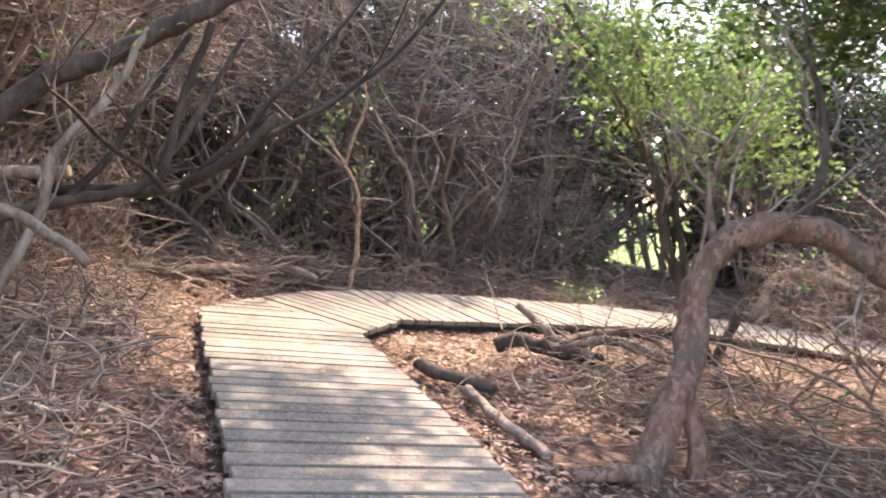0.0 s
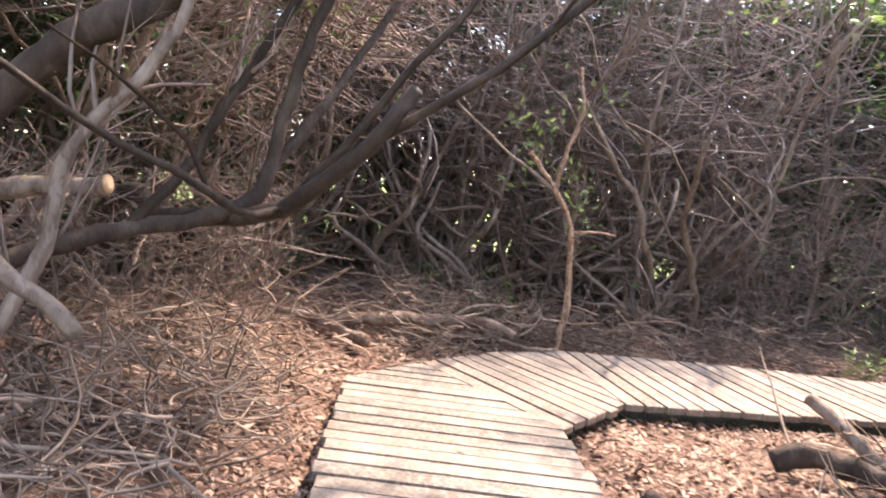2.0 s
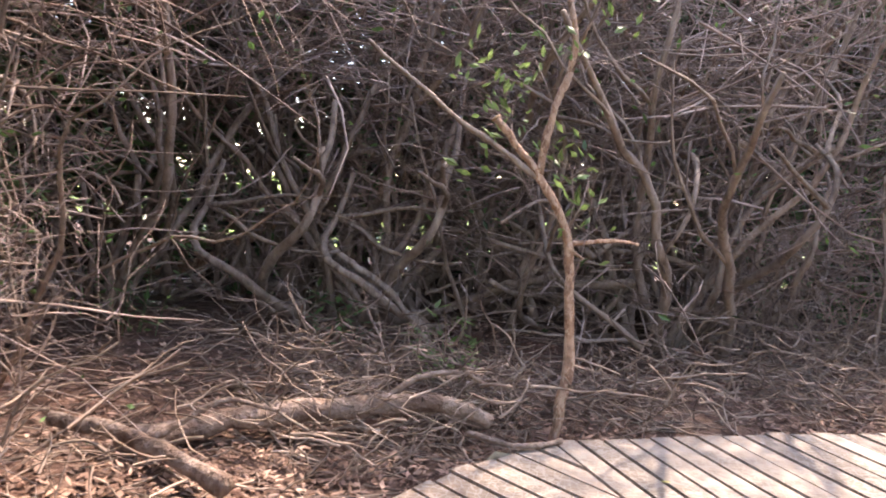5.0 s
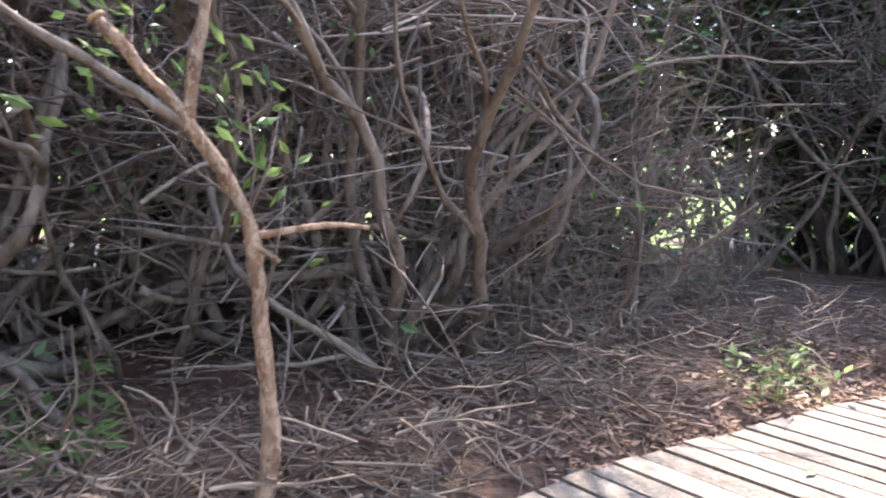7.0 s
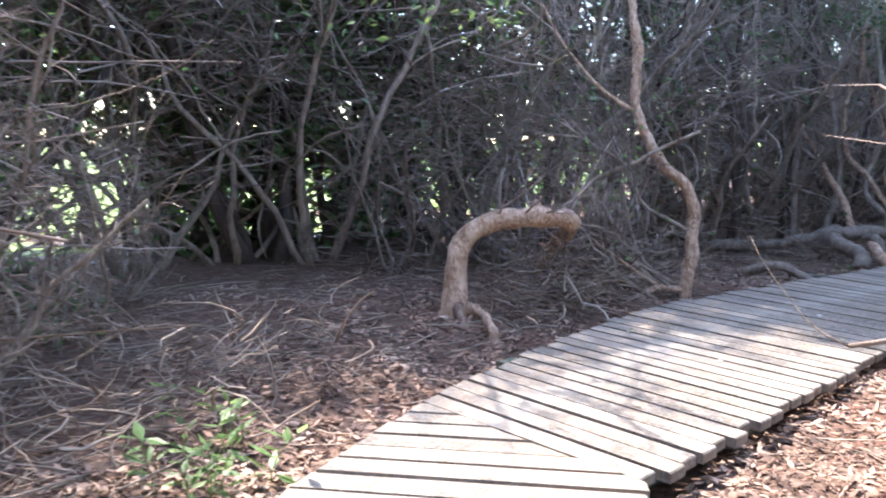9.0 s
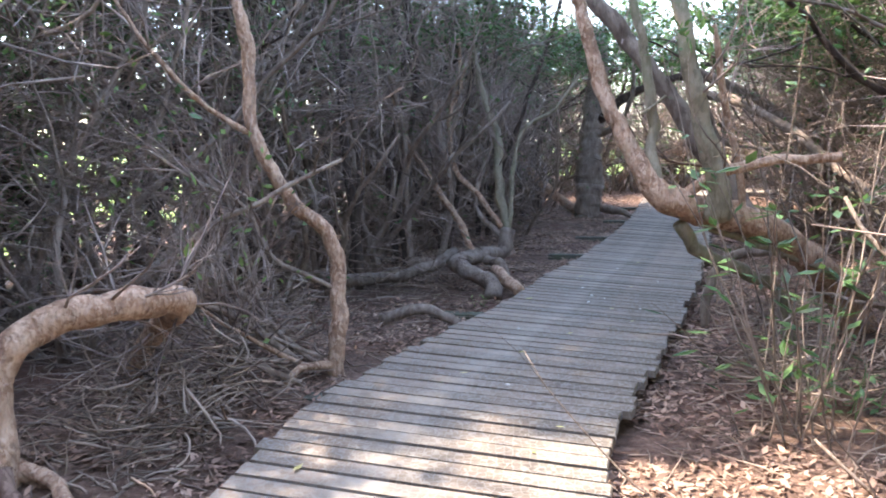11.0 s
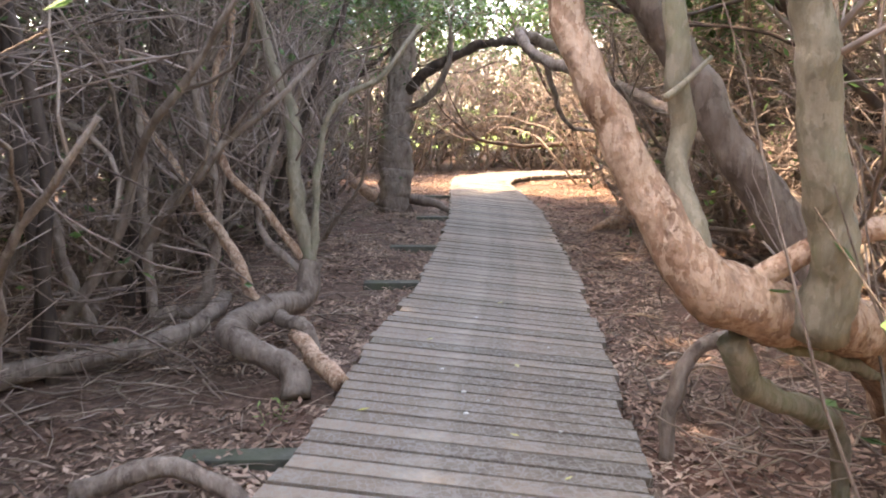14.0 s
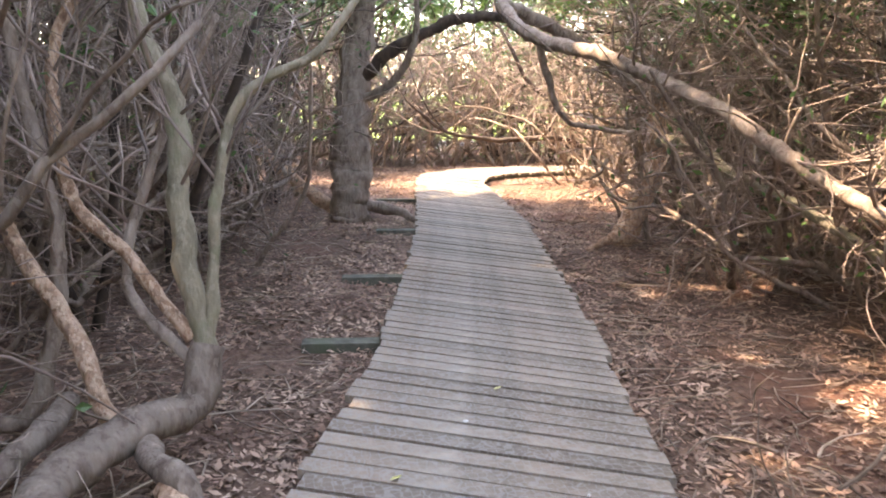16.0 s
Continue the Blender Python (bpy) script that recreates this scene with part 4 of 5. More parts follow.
    hero("low tree with a thick stump and sprawling limbs in the thicket", "tree", [
        ("trunk", [(-3.25, 11.2, 0.1), (-3.4, 11.25, 0.65), (-3.45, 11.28, 1.0)], 0.11, 0.09, M_BARK),
        ("limb", [(-3.45, 11.28, 0.98), (-3.85, 11.2, 0.85), (-4.4, 11.1, 0.86), (-5.2, 10.9, 0.4)], 0.06, 0.04, M_BARK),
        ("limb", [(-3.48, 11.26, 0.95), (-4.1, 11.05, 0.5), (-4.8, 10.95, 0.35), (-5.5, 10.8, 0.1)], 0.06, 0.04, M_BARK_TAN),
        ("limb", [(-3.4, 11.3, 0.9), (-3.6, 11.4, 1.6), (-3.9, 11.5, 2.6)], 0.05, 0.025, M_BARK),
        ("limb", [(-3.4, 11.3, 0.95), (-2.8, 11.3, 1.05), (-2.4, 11.5, 1.0)], 0.05, 0.04, M_BARK),
    ], [(40, 0.9, 0.012, (1, 2, 3, 4), 0.3)], (60, 0.06, 0.05, M_LEAF_LIGHT), 71)

    hero("broken limb leaning in the undergrowth", "branch", [
        ("trunk", [(-1.75, 10.0, 0.1), (-2.1, 10.05, 0.5), (-2.65, 10.1, 0.85)], 0.03, 0.022, M_BARK)], [(4, 0.4, 0.007, (0,), 0.2)], None, 72, name="branch")
    hero("upright sapling stem in the litter", "tree", [
        ("trunk", [(1.4, 11.0, 0.1), (1.4, 11.05, 0.5), (1.42, 11.1, 0.9), (1.35, 11.2, 1.7)], 0.02, 0.010, M_BARK)], [(14, 0.6, 0.008, (0,), 0.2)], (60, 0.06, 0.05, M_LEAF_LIGHT), 73)
    hero("rotten grey log pieces heaped beside the planks", "log", [
        ("trunk", [(0.62, 6.6, 0.08), (0.85, 6.6, 0.16), (1.2, 6.46, 0.12), (1.5, 6.5, 0.1)], 0.07, 0.05, M_BARK_DARK),
        ("limb", [(0.79, 6.86, 0.42), (1.0, 6.7, 0.28), (1.2, 6.62, 0.16), (1.6, 6.62, 0.25), (2.24, 6.39, 0.15)], 0.04, 0.045, M_BARK),
        ("limb", [(1.1, 6.55, 0.15), (1.45, 6.75, 0.28), (1.9, 6.9, 0.3), (2.3, 6.9, 0.1)], 0.035, 0.03, M_BARK),
    ], [(10, 0.5, 0.008, (1, 2), 0.2)], None, 81, name="log")
    hero("short thick broken branch lying in the litter", "log", [
        ("trunk", [(0.0, 5.55, 0.1), (0.12, 5.42, 0.08), (0.3, 5.35, 0.07), (0.55, 5.28, 0.05)], 0.045, 0.04, M_BARK_DARK)], (), None, 82, name="log")
    hero("short grey log beside the plank ends", "log", [
        ("trunk", [(0.34, 5.15, 0.06), (0.42, 4.85, 0.06), (0.55, 4.5, 0.05), (0.75, 4.1, 0.03)], 0.035, 0.03, M_BARK)], (), None, 83, name="log")
    hero("knobbly surface root lying beside the planks", "root", [
        ("trunk", [(8.12, 10.1, 0.05), (8.1, 9.9, 0.12), (8.11, 9.73, 0.14), (8.07, 9.5, 0.08), (8.0, 9.4, -0.02)], 0.045, 0.04, M_BARK)], (), None, 84, name="root")


build_heroes()


# ---- thicket ----
def brush(seed, height, twigs, leaves, label, low=0.05, limbs=15):
    """A tangled shrub: crooked stems, arcing twigs in all directions, few leaves."""
    rng = random.Random(seed)
    root = thing("shrub", (0, 0, 0), label, "shrub", "thicket along the walk")
    tips, stems = [], Shape()
    for k in range(5):
        a = math.tau * (k + rng.random() * 0.7) / 5
        out = Vector((math.cos(a), math.sin(a), 0))
        sh = Shape()
        d = (out * rng.uniform(0.3, 1.3) + Vector((0, 0, 1))).normalized()
        grow(sh, out * rng.uniform(0.05, 0.4) - Vector((0, 0, 0.05)), d, height * rng.uniform(0.8, 1.15), rng.uniform(0.018, 0.04), 0, rng, 0.15, 0.34, (3, 1), tips, 1.0)
        part("stem", sh, M_BARK, root)
    for _ in range(limbs):
        a, r = rng.uniform(0, math.tau), 0.55 * math.sqrt(rng.random())
        p = Vector((math.cos(a) * r, math.sin(a) * r, rng.uniform(max(0.0, low - 0.3), height * 0.8)))
        d = Vector((rng.gauss(0, 1), rng.gauss(0, 1), rng.gauss(0.35, 0.5))).normalized()
        sh = Shape()
        turn = Matrix.Rotation(rng.uniform(-0.35, 0.35), 3, Vector((rng.uniform(-1, 1), rng.uniform(-1, 1), rng.uniform(-1, 1))).normalized())
        pts, length, r0 = [p], rng.uniform(0.5, 1.05), rng.uniform(0.009, 0.025)
        for _k in range(7):
            d = (turn @ d + Vector((rng.uniform(-1, 1), rng.uniform(-1, 1), rng.uniform(-1, 1))) * 0.25).normalized()
            p = p + d * length / 7
            p.z = max(p.z, 0.02)
            pts.append(p)
        sh.tube(pts, [r0 * (1 - 0.09 * i) for i in range(8)], 6, 0.2, True, rng.random() * 9)
        part("limb", sh, M_BARK, root)
    tw = Shape()
    for _ in range(twigs):
        z = low + (height - low) * rng.random() ** 0.8
        a, r = rng.uniform(0, math.tau), 0.95 * math.sqrt(rng.random())
        p = Vector((math.cos(a) * r, math.sin(a) * r, z))
        d = Vector((rng.gauss(0, 1), rng.gauss(0, 1), rng.gauss(0.15, 0.55))).normalized()
        pts = arc_twig(tw, p, d, rng.uniform(0.35, 1.1), rng.choice((0.003, 0.004, 0.005, 0.009)), rng, 3, 0.55)
        if rng.random() < 0.3:
            tips.append((pts[-1], d))
    part("twig_tangle", tw, M_TWIGS, root)
    sh = Shape()
    scatter_leaves(sh, tips, rng, leaves, 0.06, 0.05)
    part("foliage", sh, M_LEAF, root, smooth=False)
    return root


def tangle(seed, label):
    """A sprawling old shrub: thick crooked limbs that creep, kink and rise, with arcing shoots between them."""
    rng = random.Random(seed)
    root = thing("shrub", (0, 0, 0), label, "shrub", "thicket along the walk")
    for k in range(9):
        a = math.tau * (k + rng.random()) / 9
        p = Vector((math.cos(a) * 0.25, math.sin(a) * 0.25, rng.uniform(-0.05, 0.15)))
        d = Vector((math.cos(a), math.sin(a), rng.uniform(0.1, 1.4))).normalized()
        pts = [p]
        for i in range(9):
            kick = Vector((rng.uniform(-1, 1), rng.uniform(-1, 1), rng.uniform(-0.7, 1.0))) * 0.55
            d = (d + kick + Vector((0, 0, 0.10))).normalized()
            if math.hypot(p.x, p.y) > 1.15:
                d = (d - Vector((p.x, p.y, 0)) * 0.5).normalized()
            p = p + d * rng.uniform(0.16, 0.34)
            p.z = max(p.z, 0.03)
            pts.append(p)
        line = smooth_line(pts, 0.09)
        r0, n, sh = rng.uniform(0.022, 0.046), len(line), Shape()
        sh.tube(line, [r0 * (1 - 0.6 * i / n) for i in range(n)], 7, 0.25, True, rng.random() * 9)
        ob = part("limb", sh, M_BARK, root)
        for _ in range(2):
            i = rng.randint(n // 3, n - 2)
            q, e = line[i], Vector((rng.gauss(0, 1), rng.gauss(0, 1), rng.gauss(0.5, 0.5))).normalized()
            shoot = [q]
            for _k in range(6):
                e = (e + Vector((rng.uniform(-1, 1), rng.uniform(-1, 1), rng.uniform(-0.8, 1))) * 0.4).normalized()
                q = q + e * rng.uniform(0.08, 0.2)
                shoot.append(q)
            sh = Shape()
            shoot = smooth_line(shoot, 0.08)
            m = len(shoot)
            sh.tube(shoot, [r0 * 0.5 * (1 - 0.6 * j / m) for j in range(m)], 5, 0.2, True, rng.random() * 9)
            part("limb", sh, M_BARK, root)
    tw = Shape()
    for _ in range(230):
        a, r = rng.uniform(0, math.tau), 1.0 * math.sqrt(rng.random())
        p = Vector((math.cos(a) * r, math.sin(a) * r, 0.1 + 2.2 * rng.random()))
        d = Vector((rng.gauss(0, 1), rng.gauss(0, 1), rng.gauss(0.1, 0.5))).normalized()
        arc_twig(tw, p, d, rng.uniform(0.3, 0.9), rng.choice((0.003, 0.004, 0.006, 0.010)), rng, 5, 0.7)
    part("twig_tangle", tw, M_TWIGS, root)
    return root


def high_brush(seed, leaves, label):
    """A tall many-stemmed shrub whose fine bare twigs arch over each other high up."""
    rng = random.Random(seed)
    root = thing("shrub", (0, 0, 0), label, "shrub", "thicket along the walk")
    tips = []
    for k in range(6):
        a = math.tau * (k + rng.random()) / 6
        sh = Shape()
        d = Vector((math.cos(a) * 0.45, math.sin(a) * 0.45, 1)).normalized()
        grow(sh, Vector((math.cos(a) * 0.15, math.sin(a) * 0.15, -0.05)), d, rng.uniform(3.4, 4.4), 0.035, 0, rng, 0.35, 0.24, (4,), tips, 0.6)
        part("stem", sh, M_BARK, root)
    tw = Shape()
    for _ in range(640):
        a, r = rng.uniform(0, math.tau), 1.25 * math.sqrt(rng.random())
        p = Vector((math.cos(a) * r, math.sin(a) * r, rng.uniform(1.5, 4.7)))
        d = Vector((rng.gauss(0, 1), rng.gauss(0, 1), rng.gauss(0.0, 0.4))).normalized()
        pts = arc_twig(tw, p, d, rng.uniform(0.5, 1.3), rng.choice((0.004, 0.005, 0.006, 0.011)), rng, 3, 0.5)
        if rng.random() < 0.25:
            tips.append((pts[-1], d))
    part("twig_tangle", tw, M_TWIGS, root)
    sh = Shape()
    for _ in range(leaves):
        p, d = rng.choice(tips)
        al = (d + Vector((rng.uniform(-1, 1), rng.uniform(-1, 1), rng.uniform(-0.7, 0.7)))).normalized()
        ac = al.cross(Vector((rng.uniform(-1, 1), rng.uniform(-1, 1), 1))).normalized()
        z = rng.uniform(0.05, 0.10)
        flat_leaf(sh, p + Vector((rng.gauss(0, 0.07), rng.gauss(0, 0.07), rng.gauss(0, 0.07))), al, ac, z, z * 0.4)
    part("foliage", sh, M_LEAF, root, smooth=False)
    return root


def tall_tree(seed, height, leaves, label):
    rng = random.Random(seed)
    root = thing("tree", (0, 0, 0), label, "tree", "thicket along the walk")
    for k in range(4):
        a = math.tau * (k + rng.random() * 0.7) / 4
        out = Vector((math.cos(a), math.sin(a), 0))
        sh = Shape()
        d = (out * rng.uniform(0.2, 0.7) + Vector((0, 0, 1))).normalized()
        grow(sh, out * 0.15 - Vector((0, 0, 0.05)), d, height * rng.uniform(0.85, 1.1), 0.06, 0, rng, 0.15, 0.25, (3, 2), None, 0.9)
        part("stem", sh, M_BARK_DARK, root)
    crown(root, (0, 0, height * 0.72), (1.35, 1.35, height * 0.27), leaves, 0.15, 16, rng, M_LEAF)
    return root


def sun_block_tree(seed, label):
    """A tall thin-stemmed tree with its crown high up, added to block the sun."""
    rng = random.Random(seed)
    root = thing("tree", (0, 0, 0), label, "tree", "tall trees behind the thicket")
    for k in range(2):
        sh = Shape()
        a = rng.uniform(0, math.tau)
        grow(sh, Vector((0.15 * k, 0, -0.05)), Vector((math.cos(a) * 0.12, math.sin(a) * 0.12, 1)).normalized(), 6.0, 0.045, 0, rng, 0.2, 0.17, (2,), None, 0.6)
        part("stem", sh, M_BARK_DARK, root)
    crown(root, (0, 0, 6.3), (1.9, 1.9, 1.0), 3000, 0.22, 30, rng, M_LEAF)
    return root


def hedge(seed, label, low=0.0):
    """A dense dark evergreen bush that closes the view."""
    rng = random.Random(seed)
    root = thing("bush", (0, 0, 0), label, "bush", "dark bushes behind the thicket")
    for k in range(2):
        sh = Shape()
        a = rng.uniform(0, math.tau)
        grow(sh, Vector((0, 0, -0.05)), Vector((math.cos(a) * 0.35, math.sin(a) * 0.35, 1)).normalized(), 2.6, 0.05, 0, rng, 0.1, 0.25, (2,), None, 0.9)
        part("stem", sh, M_BARK_DARK, root)
    crown(root, (0, 0, 2.35 - low), (1.0, 1.0, 1.75 + low * 0.3), 1800, 0.20, 12, rng, M_LEAF)
    return root


def plant(at, leaves, size, height, label, seed, mat, stems=5, spread=0.16, name="plant"):
    """A low leafy plant or a group of upright shoots from one root."""
    rng = random.Random(seed)
    z = ground_z(at[0], at[1])
    root = thing(name, (at[0], at[1], z), label, "plant" if name == "plant" else name)
    fo = Shape()
    for k in range(stems):
        a = rng.uniform(0, math.tau)
        p = Vector((at[0] + math.cos(a) * spread * rng.random(), at[1] + math.sin(a) * spread * rng.random(), z - 0.01))
        d = Vector((math.cos(a) * 0.3, math.sin(a) * 0.3, 1)).normalized()
        st = Shape()
        pts = arc_twig(st, p, d, height * rng.uniform(0.6, 1.2), 0.0025 + height * 0.003, rng, 7, 0.12 if height < 0.7 else 0.03)
        part("stem", st, M_BARK if height > 0.7 else mat, root)
        for _ in range(leaves // stems):
            i = rng.randint(1, 7)
            b = rng.uniform(0, math.tau)
            al = Vector((math.cos(b), math.sin(b), rng.uniform(-0.4, 0.7))).normalized()
            ac = al.cross(Vector((rng.uniform(-0.4, 0.4), rng.uniform(-0.4, 0.4), 1))).normalized()
            s = size * rng.uniform(0.6, 1.25)
            fo.leaf(pts[i] + al * 0.01, al, ac, s, s * 0.34, 0.12)
    part("foliage", fo, mat, root, smooth=False)
    return root


def build_thicket():
    rng = random.Random(77)
    kinds = [brush(100 + i, 2.5, 470, 120, "dense tangle of bare grey-brown twigs, few green leaves") for i in range(4)]
    sparse = [brush(140 + i, 2.7, 210, 130, "tangle of bare grey-brown twigs deep in the thicket") for i in range(3)]
    raised = [brush(120 + i, 2.9, 440, 260, "dark twiggy shrub with gaps near the ground", 0.75) for i in range(2)]
    tall = [tall_tree(200 + i, 4.0, 2700, "tall leafy tree with crooked dark stems, added to shade the thicket") for i in range(3)]
    used = set()

    def put(src, x, y, scale):
        m = Matrix.Translation((x, y, ground_z(x, y))) @ Matrix.Rotation(rng.uniform(0, math.tau), 4, "Z") @ Matrix.Scale(scale, 4)
        if src not in used:
            used.add(src)
            src.matrix_world = m
        else:
            copy_thing(src, m)

    gx = -6.5
    while gx < 31:
        gy = 0.5
        while gy < 17.5:
            x, y = gx + rng.uniform(-0.4, 0.4), gy + rng.uniform(-0.4, 0.4)
            gy += 1.3
            s = beside(x, y)
            deep = 2.9
            if s > 0:
                near = 2.45
                if y < 7 and x < 0:
                    near = 2.9
                elif 1.6 < x < 6.6:
                    near = 4.4
                elif x > 6.6:
                    near = 2.5
                if x > 23.4:
                    near = 1.5
            else:
                near = 2.1 if x > 5.5 else 4.4
                if x > 20.5:
                    near = 1.3
                if x < 2.6 and y < 7:
                    near = 99
            if x > 14:
                deep = 2.1 if x < 23 else 3.4
            if 3.1 < x < 4.5 and y > 12.5:
                continue
            if near <= abs(s) < near + deep and not (21.5 < x < 23.4 and y > 5):
                put(rng.choice(raised if (s > 0 and 1.8 < x < 6.8) else kinds if abs(s) < near + 1.3 and x < 16 else sparse), x, y, rng.uniform(0.85, 1.15) * (0.65 if s < 0 and 5.0 < x < 8.4 else 1.0))
        gx += 1.3
    bushes = [hedge(250 + i, "dense dark evergreen bush closing the view behind the twigs", -0.25) for i in range(2)]
    low_bushes = [hedge(260 + i, "dense dark evergreen bush growing down to the soil", 0.75) for i in range(3)]
    line = [(7.6, 14.2), (6.0, 15.2), (1.5, 14.9), (-1.5, 13.8), (-5.2, 11.6), (-6.2, 8.0), (-6.2, -1.0), (-7.2, 6.0), (-7.0, 12.5), (-2.6, 15.6), (6.2, 17.0), (9.5, 15.4), (14.5, 13.8), (22.5, 11.6), (28.5, 10.2), (32.0, 6.0), (31.4, 0.5), (24.0, -0.6), (13.0, 1.0), (8.0, 1.6), (5.6, 3.2), (5.4, -2.0)]
    for (x0, y0), (x1, y1) in zip(line, line[1:]):
        n = max(1, int(math.hypot(x1 - x0, y1 - y0) / 0.95))
        for k in range(n):
            x, y = x0 + (x1 - x0) * k / n + rng.uniform(-0.25, 0.25), y0 + (y1 - y0) * k / n + rng.uniform(-0.4, 0.4)
            if 3.5 < x < 4.3 and y > 13:
                continue
            put(rng.choice(bushes if 3.2 < x < 5.4 and y > 9 else low_bushes), x, y, rng.uniform(0.9, 1.2))
    for x, y, s in ((1.5, 11.6, 0.5), (2.3, 12.2, 0.55), (0.7, 11.1, 0.5), (3.2, 13.0, 0.5), (5.6, 12.4, 0.55), (6.6, 11.9, 0.7), (-3.0, 6.9, 0.5), (-3.1, 5.4, 0.5), (3.6, 5.6, 0.6), (3.0, 6.4, 0.5), (4.2, 6.6, 0.7), (7.0, 6.2, 0.6)):
        put(rng.choice(kinds), x, y, s)
    # Added for shade and to close off the sky; some stand out of view.
    for x, y in ((-4.4, 2.6), (-4.6, 5.0), (-4.8, 7.4), (-5.0, 9.8), (-4.6, 12.2), (-2.4, 13.6), (-0.6, 14.2), (1.0, 14.9), (2.4, 15.2), (5.4, 15.4), (6.4, 14.4),
                 (7.8, 13.4), (9.4, 13.2), (11.2, 12.8), (12.9, 12.2), (14.6, 11.8), (16.6, 11.2), (18.8, 10.8), (20.8, 10.2), (8.4, 3.6), (10.4, 3.2), (12.4, 2.8),
                 (14.6, 2.2), (16.8, 2.0), (19.0, 1.6), (21.2, 1.6), (4.8, 4.6), (6.6, 5.0), (4.2, 2.2), (2.6, -0.4), (-2.8, -0.4), (30.0, 7.0), (30.6, 4.0), (29.5, 1.4), (27.5, 8.8), (24.5, 9.6), (24.5, 1.2)):
        put(rng.choice(tall), x, y, rng.uniform(0.95, 1.2))
    gnarled = [tangle(300 + i, "sprawling old shrub with thick crooked bare limbs") for i in range(4)]
    for x, y, s in ((-4.3, 10.4, 1.0), (-3.0, 10.9, 1.1), (-2.0, 11.2, 1.0), (-1.0, 11.3, 1.15), (0.0, 11.6, 1.0), (-2.6, 12.2, 1.2), (-0.6, 12.4, 1.2),
                    (12.0, 11.0, 0.9), (12.9, 10.5, 1.0), (14.4, 10.2, 1.0), (16.0, 9.8, 1.0), (9.4, 4.6, 0.8), (11.0, 4.2, 0.9), (12.6, 4.0, 0.9), (14.0, 3.5, 1.0), (16.2, 3.2, 1.0), (18.0, 2.9, 1.0)):
        put(rng.choice(gnarled), x, y, s)
    lofty = [high_brush(320 + i, 160, "tall shrub of bare grey-brown twigs arching high overhead") for i in range(3)]
    for x, y, s in ((-4.2, 9.6, 1.05), (-3.4, 11.4, 1.1), (-2.0, 12.2, 1.15), (-0.6, 12.6, 1.15), (1.3, 13.4, 1.0), (-4.4, 7.6, 1.0), (-4.2, 5.8, 0.95), (-4.0, 4.0, 0.9), (-3.3, 13.4, 1.25), (-1.3, 13.9, 1.3), (0.4, 14.2, 1.3), (-5.4, 11.0, 1.2), (-2.6, 10.6, 0.9), (-0.2, 11.2, 0.9)):
        put(rng.choice(lofty), x, y, s)
    leafy = [high_brush(330 + i, 1100, "tall shrub of twigs and dark green leaves arching overhead") for i in range(2)]
    for x, y, s in ((4.0, 14.0, 1.0), (5.4, 13.2, 1.0), (6.8, 12.6, 1.0), (8.2, 12.2, 1.0), (9.6, 12.0, 1.0), (11.0, 11.6, 1.0), (12.6, 11.0, 1.0), (14.4, 10.6, 1.0), (16.2, 10.2, 1.0), (18.4, 9.6, 1.0),
                    (9.0, 4.4, 0.95), (10.6, 4.0, 0.95), (12.2, 3.7, 0.95), (13.8, 3.3, 0.95), (15.6, 2.9, 1.0), (17.4, 2.6, 1.0), (19.4, 2.4, 1.0)):
        put(rng.choice(leafy), x, y, s)
    # Added trees that shade the planks and litter just past the fork-stemmed tree.
    sun_blocks = [sun_block_tree(280 + i, "tall thin-stemmed tree with a high leafy crown, added to block the sun") for i in range(2)]
    for x, y in ((8.5, 12.0), (9.6, 11.6), (8.9, 13.6)):
        put(rng.choice(sun_blocks), x, y, 1.0)
    for x, y, s in ((27.2, 6.9, 1.2), (28.6, 5.2, 1.3), (27.6, 2.6, 1.2), (26.0, 8.4, 1.2), (25.6, 1.6, 1.2), (2.3, 13.9, 1.1), (5.3, 13.8, 1.1), (2.6, 15.4, 1.2), (5.2, 15.6, 1.2), (1.6, 15.4, 1.2), (-3.4, 12.6, 1.1), (-5.4, 10.8, 1.1), (-1.0, 13.4, 1.1)):
        put(rng.choice(tall), x, y, s)
    for x, y in ((6.6, 14.2), (7.3, 14.7), (8.0, 14.0), (6.9, 15.3), (5.9, 14.6), (8.6, 14.6)):
        put(rng.choice(low_bushes), x, y, rng.uniform(0.95, 1.15))
    for x, y in ((1.7, 14.0), (2.5, 14.4), (0.8, 13.6), (3.2, 15.2), (5.2, 14.6), (-4.6, 10.6), (-4.9, 8.6), (-4.9, 6.6)):
        put(rng.choice(low_bushes), x, y, rng.uniform(0.8, 0.95))
    for x, y in ((25.0, 6.4), (25.2, 5.0), (25.3, 3.4), (25.2, 1.8), (20.7, 3.2), (21.2, 2.0), (24.4, 7.4)):
        put(rng.choice(sparse), x, y, 0.9)
    # Three rows of added high crowns keep direct sun off the long leg.
    for i in range(7):
        f = i / 6
        for off in (-1.7, 0.4, 2.4):
            put(rng.choice(sun_blocks), 10.4 + 9.0 * f + off * 0.4, 12.4 - 2.1 * f + off, rng.uniform(0.9, 1.15))


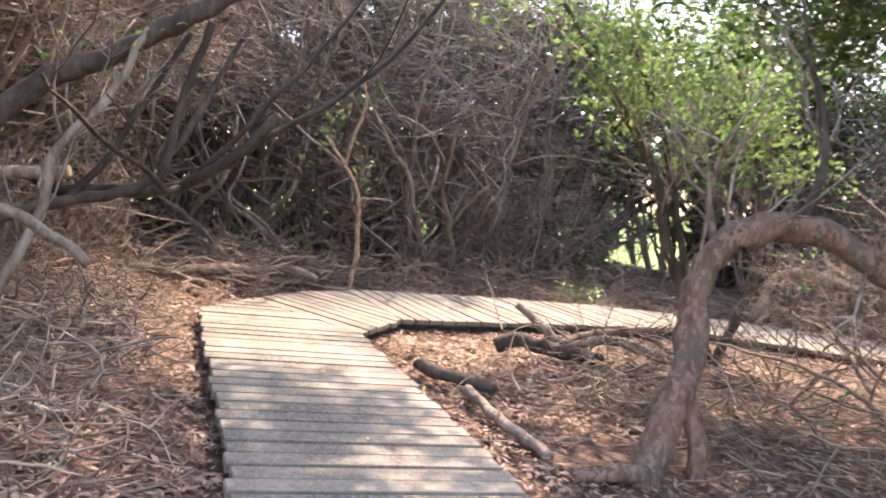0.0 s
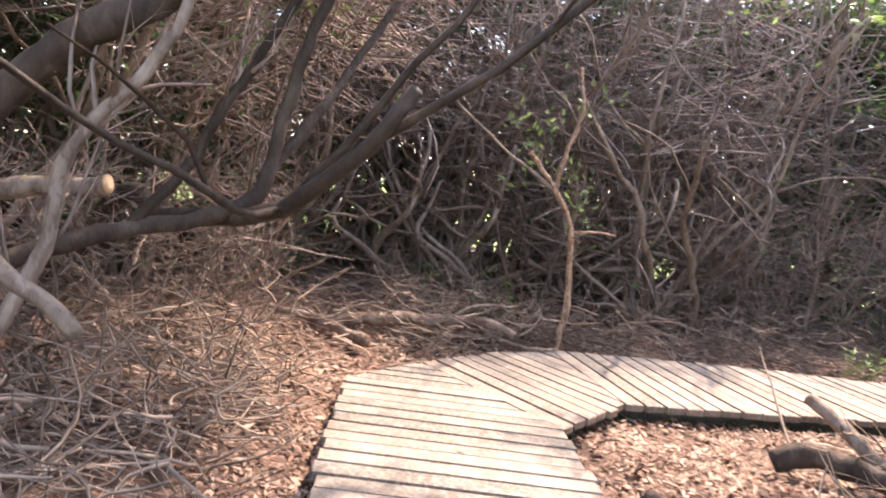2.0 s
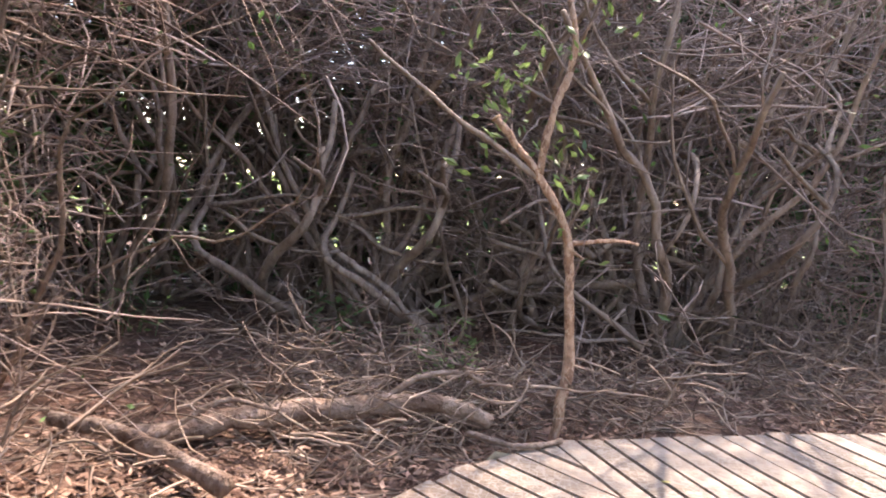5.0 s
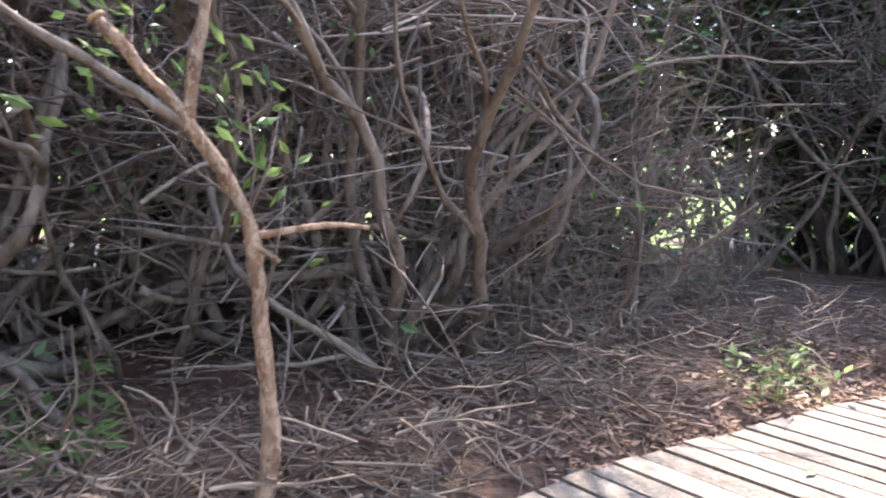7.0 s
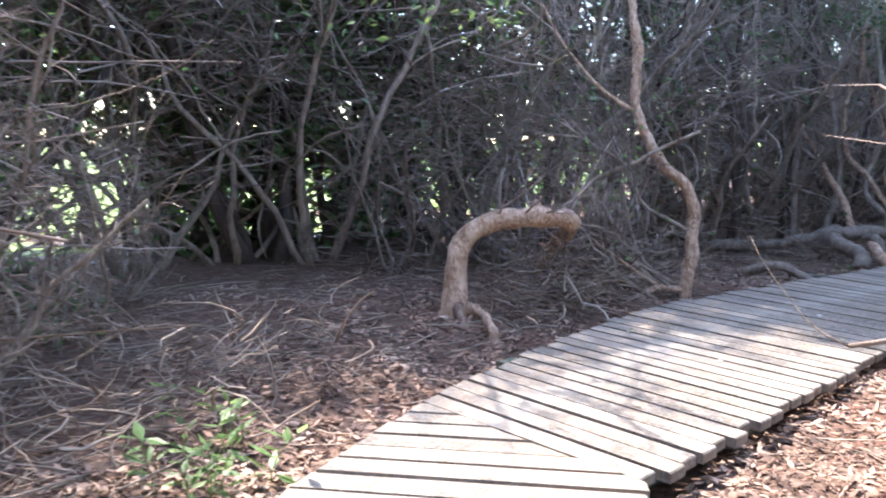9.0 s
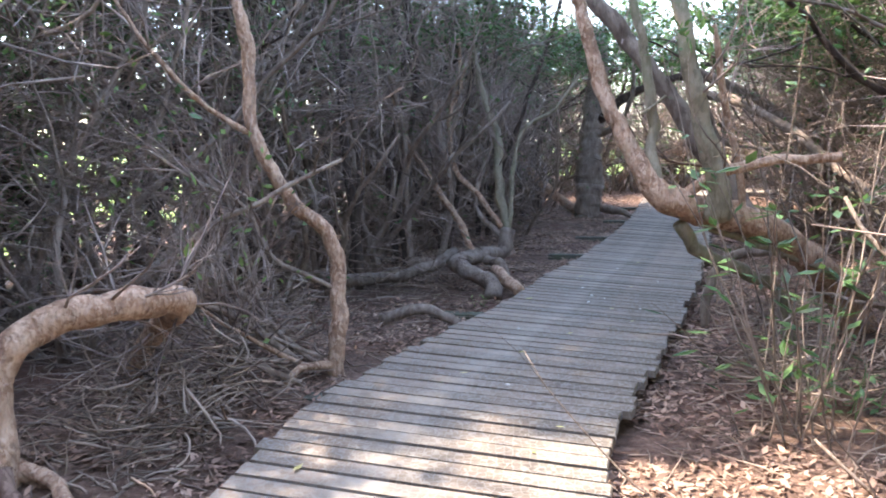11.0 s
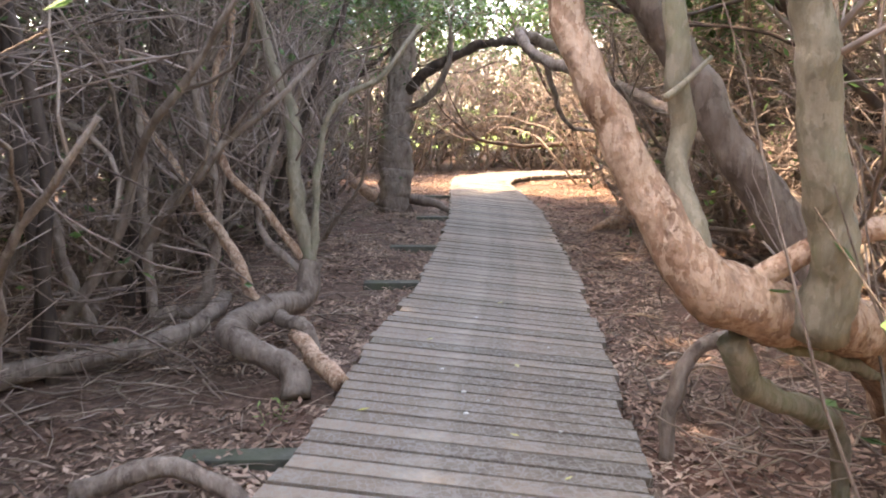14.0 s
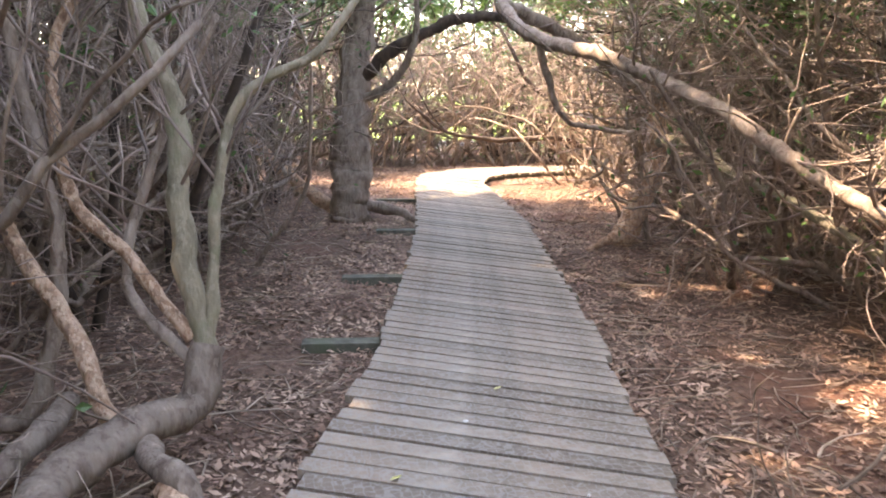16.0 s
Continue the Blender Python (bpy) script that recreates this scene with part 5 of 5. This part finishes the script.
def build_plants():
    plant((5.95, 7.5), 90, 0.13, 1.9, "tall thin shoots with broad green leaves at the planks' edge", 301, M_LEAF, 7, 0.3, "sapling")
    plant((5.7, 7.7), 60, 0.13, 1.3, "thin leafy shoots leaning over the litter", 302, M_LEAF, 5, 0.2, "sapling")
    plant((6.35, 7.25), 60, 0.11, 2.2, "tall bare shoots with few leaves", 303, M_LEAF, 8, 0.3, "sapling")
    plant((5.45, 7.45), 50, 0.12, 1.6, "tall thin shoots with broad green leaves at the planks' edge", 312, M_LEAF, 6, 0.3, "sapling")
    plant((6.7, 7.2), 40, 0.11, 2.0, "tall bare shoots with few leaves", 313, M_LEAF, 7, 0.35, "sapling")
    plant((-1.65, 9.5), 80, 0.15, 0.4, "low plant with drooping pale green leaves on the litter", 304, M_LEAF_LIGHT, 8, 0.2)
    plant((-2.5, 9.8), 60, 0.13, 0.4, "low dark green leafy plant", 305, M_LEAF, 6, 0.2)
    plant((-3.7, 9.4), 90, 0.10, 0.6, "bushy green seedling in the litter", 306, M_LEAF, 7, 0.15)
    plant((1.75, 10.2), 50, 0.10, 0.3, "small green plant at the planks' edge", 307, M_LEAF_LIGHT, 6, 0.15)
    plant((2.05, 10.4), 60, 0.11, 0.3, "small green plant at the planks' edge", 308, M_LEAF_LIGHT, 6, 0.25)
    plant((2.5, 12.4), 40, 0.15, 0.5, "small leafy plant in the shade", 309, M_LEAF, 5, 0.15)
    plant((6.0, 7.2), 40, 0.10, 0.4, "low green plant among the litter", 310, M_LEAF, 6, 0.2)
    plant((8.9, 9.3), 18, 0.05, 0.12, "tiny green seedling in the litter", 311, M_LEAF_LIGHT, 4, 0.08)


def build_fallen_leaves():
    """Single leaves that lie on the planks."""
    rng = random.Random(91)
    spots = [(5.15, 8.85), (5.5, 8.75), (4.9, 9.9), (6.4, 9.3), (7.4, 8.6), (8.3, 8.2), (9.3, 7.9), (-0.6, 4.9), (-0.2, 3.8), (-0.9, 5.6), (-0.35, 8.15), (1.3, 9.1), (9.9, 8.3), (8.7, 8.9), (3.6, 9.3), (6.9, 8.9), (10.8, 7.6), (7.8, 8.1)]
    for x, y in spots:
        sh = Shape()
        a = rng.uniform(0, math.tau)
        d = Vector((math.cos(a), math.sin(a), 0.05)).normalized()
        c = d.cross(Vector((0.1, 0.05, 1))).normalized()
        l = rng.uniform(0.045, 0.085)
        sh.leaf(Vector((x, y, DECK + 0.012)), d, c, l, l * 0.42, 0.15)
        ob = part("fallen_leaf", sh, M_LEAF_YELLOW, None, smooth=False)
        tagged(ob, "pale yellow fallen leaf lying on the planks", "leaf", "fallen leaves on the planks")

    for x, y in ((8.6, 8.35), (8.75, 8.2), (8.9, 8.3), (8.3, 7.95), (9.3, 8.35), (9.6, 7.6), (7.6, 8.95), (10.4, 7.9), (-0.5, 5.4), (6.2, 9.0), (4.6, 9.2)):
        sh = Shape()
        r = rng.uniform(0.010, 0.022)
        sh.tube([Vector((x, y, DECK + 0.001)), Vector((x, y, DECK + 0.006)), Vector((x, y, DECK + 0.009))], [r, r * 0.8, r * 0.3], 7, 0.5, True, x)
        ob = part("chip", sh, M_PALE, None)
        tagged(ob, "small pale chip lying on the planks", "debris", "pale chips on the planks")


build_thicket()
build_plants()
build_fallen_leaves()
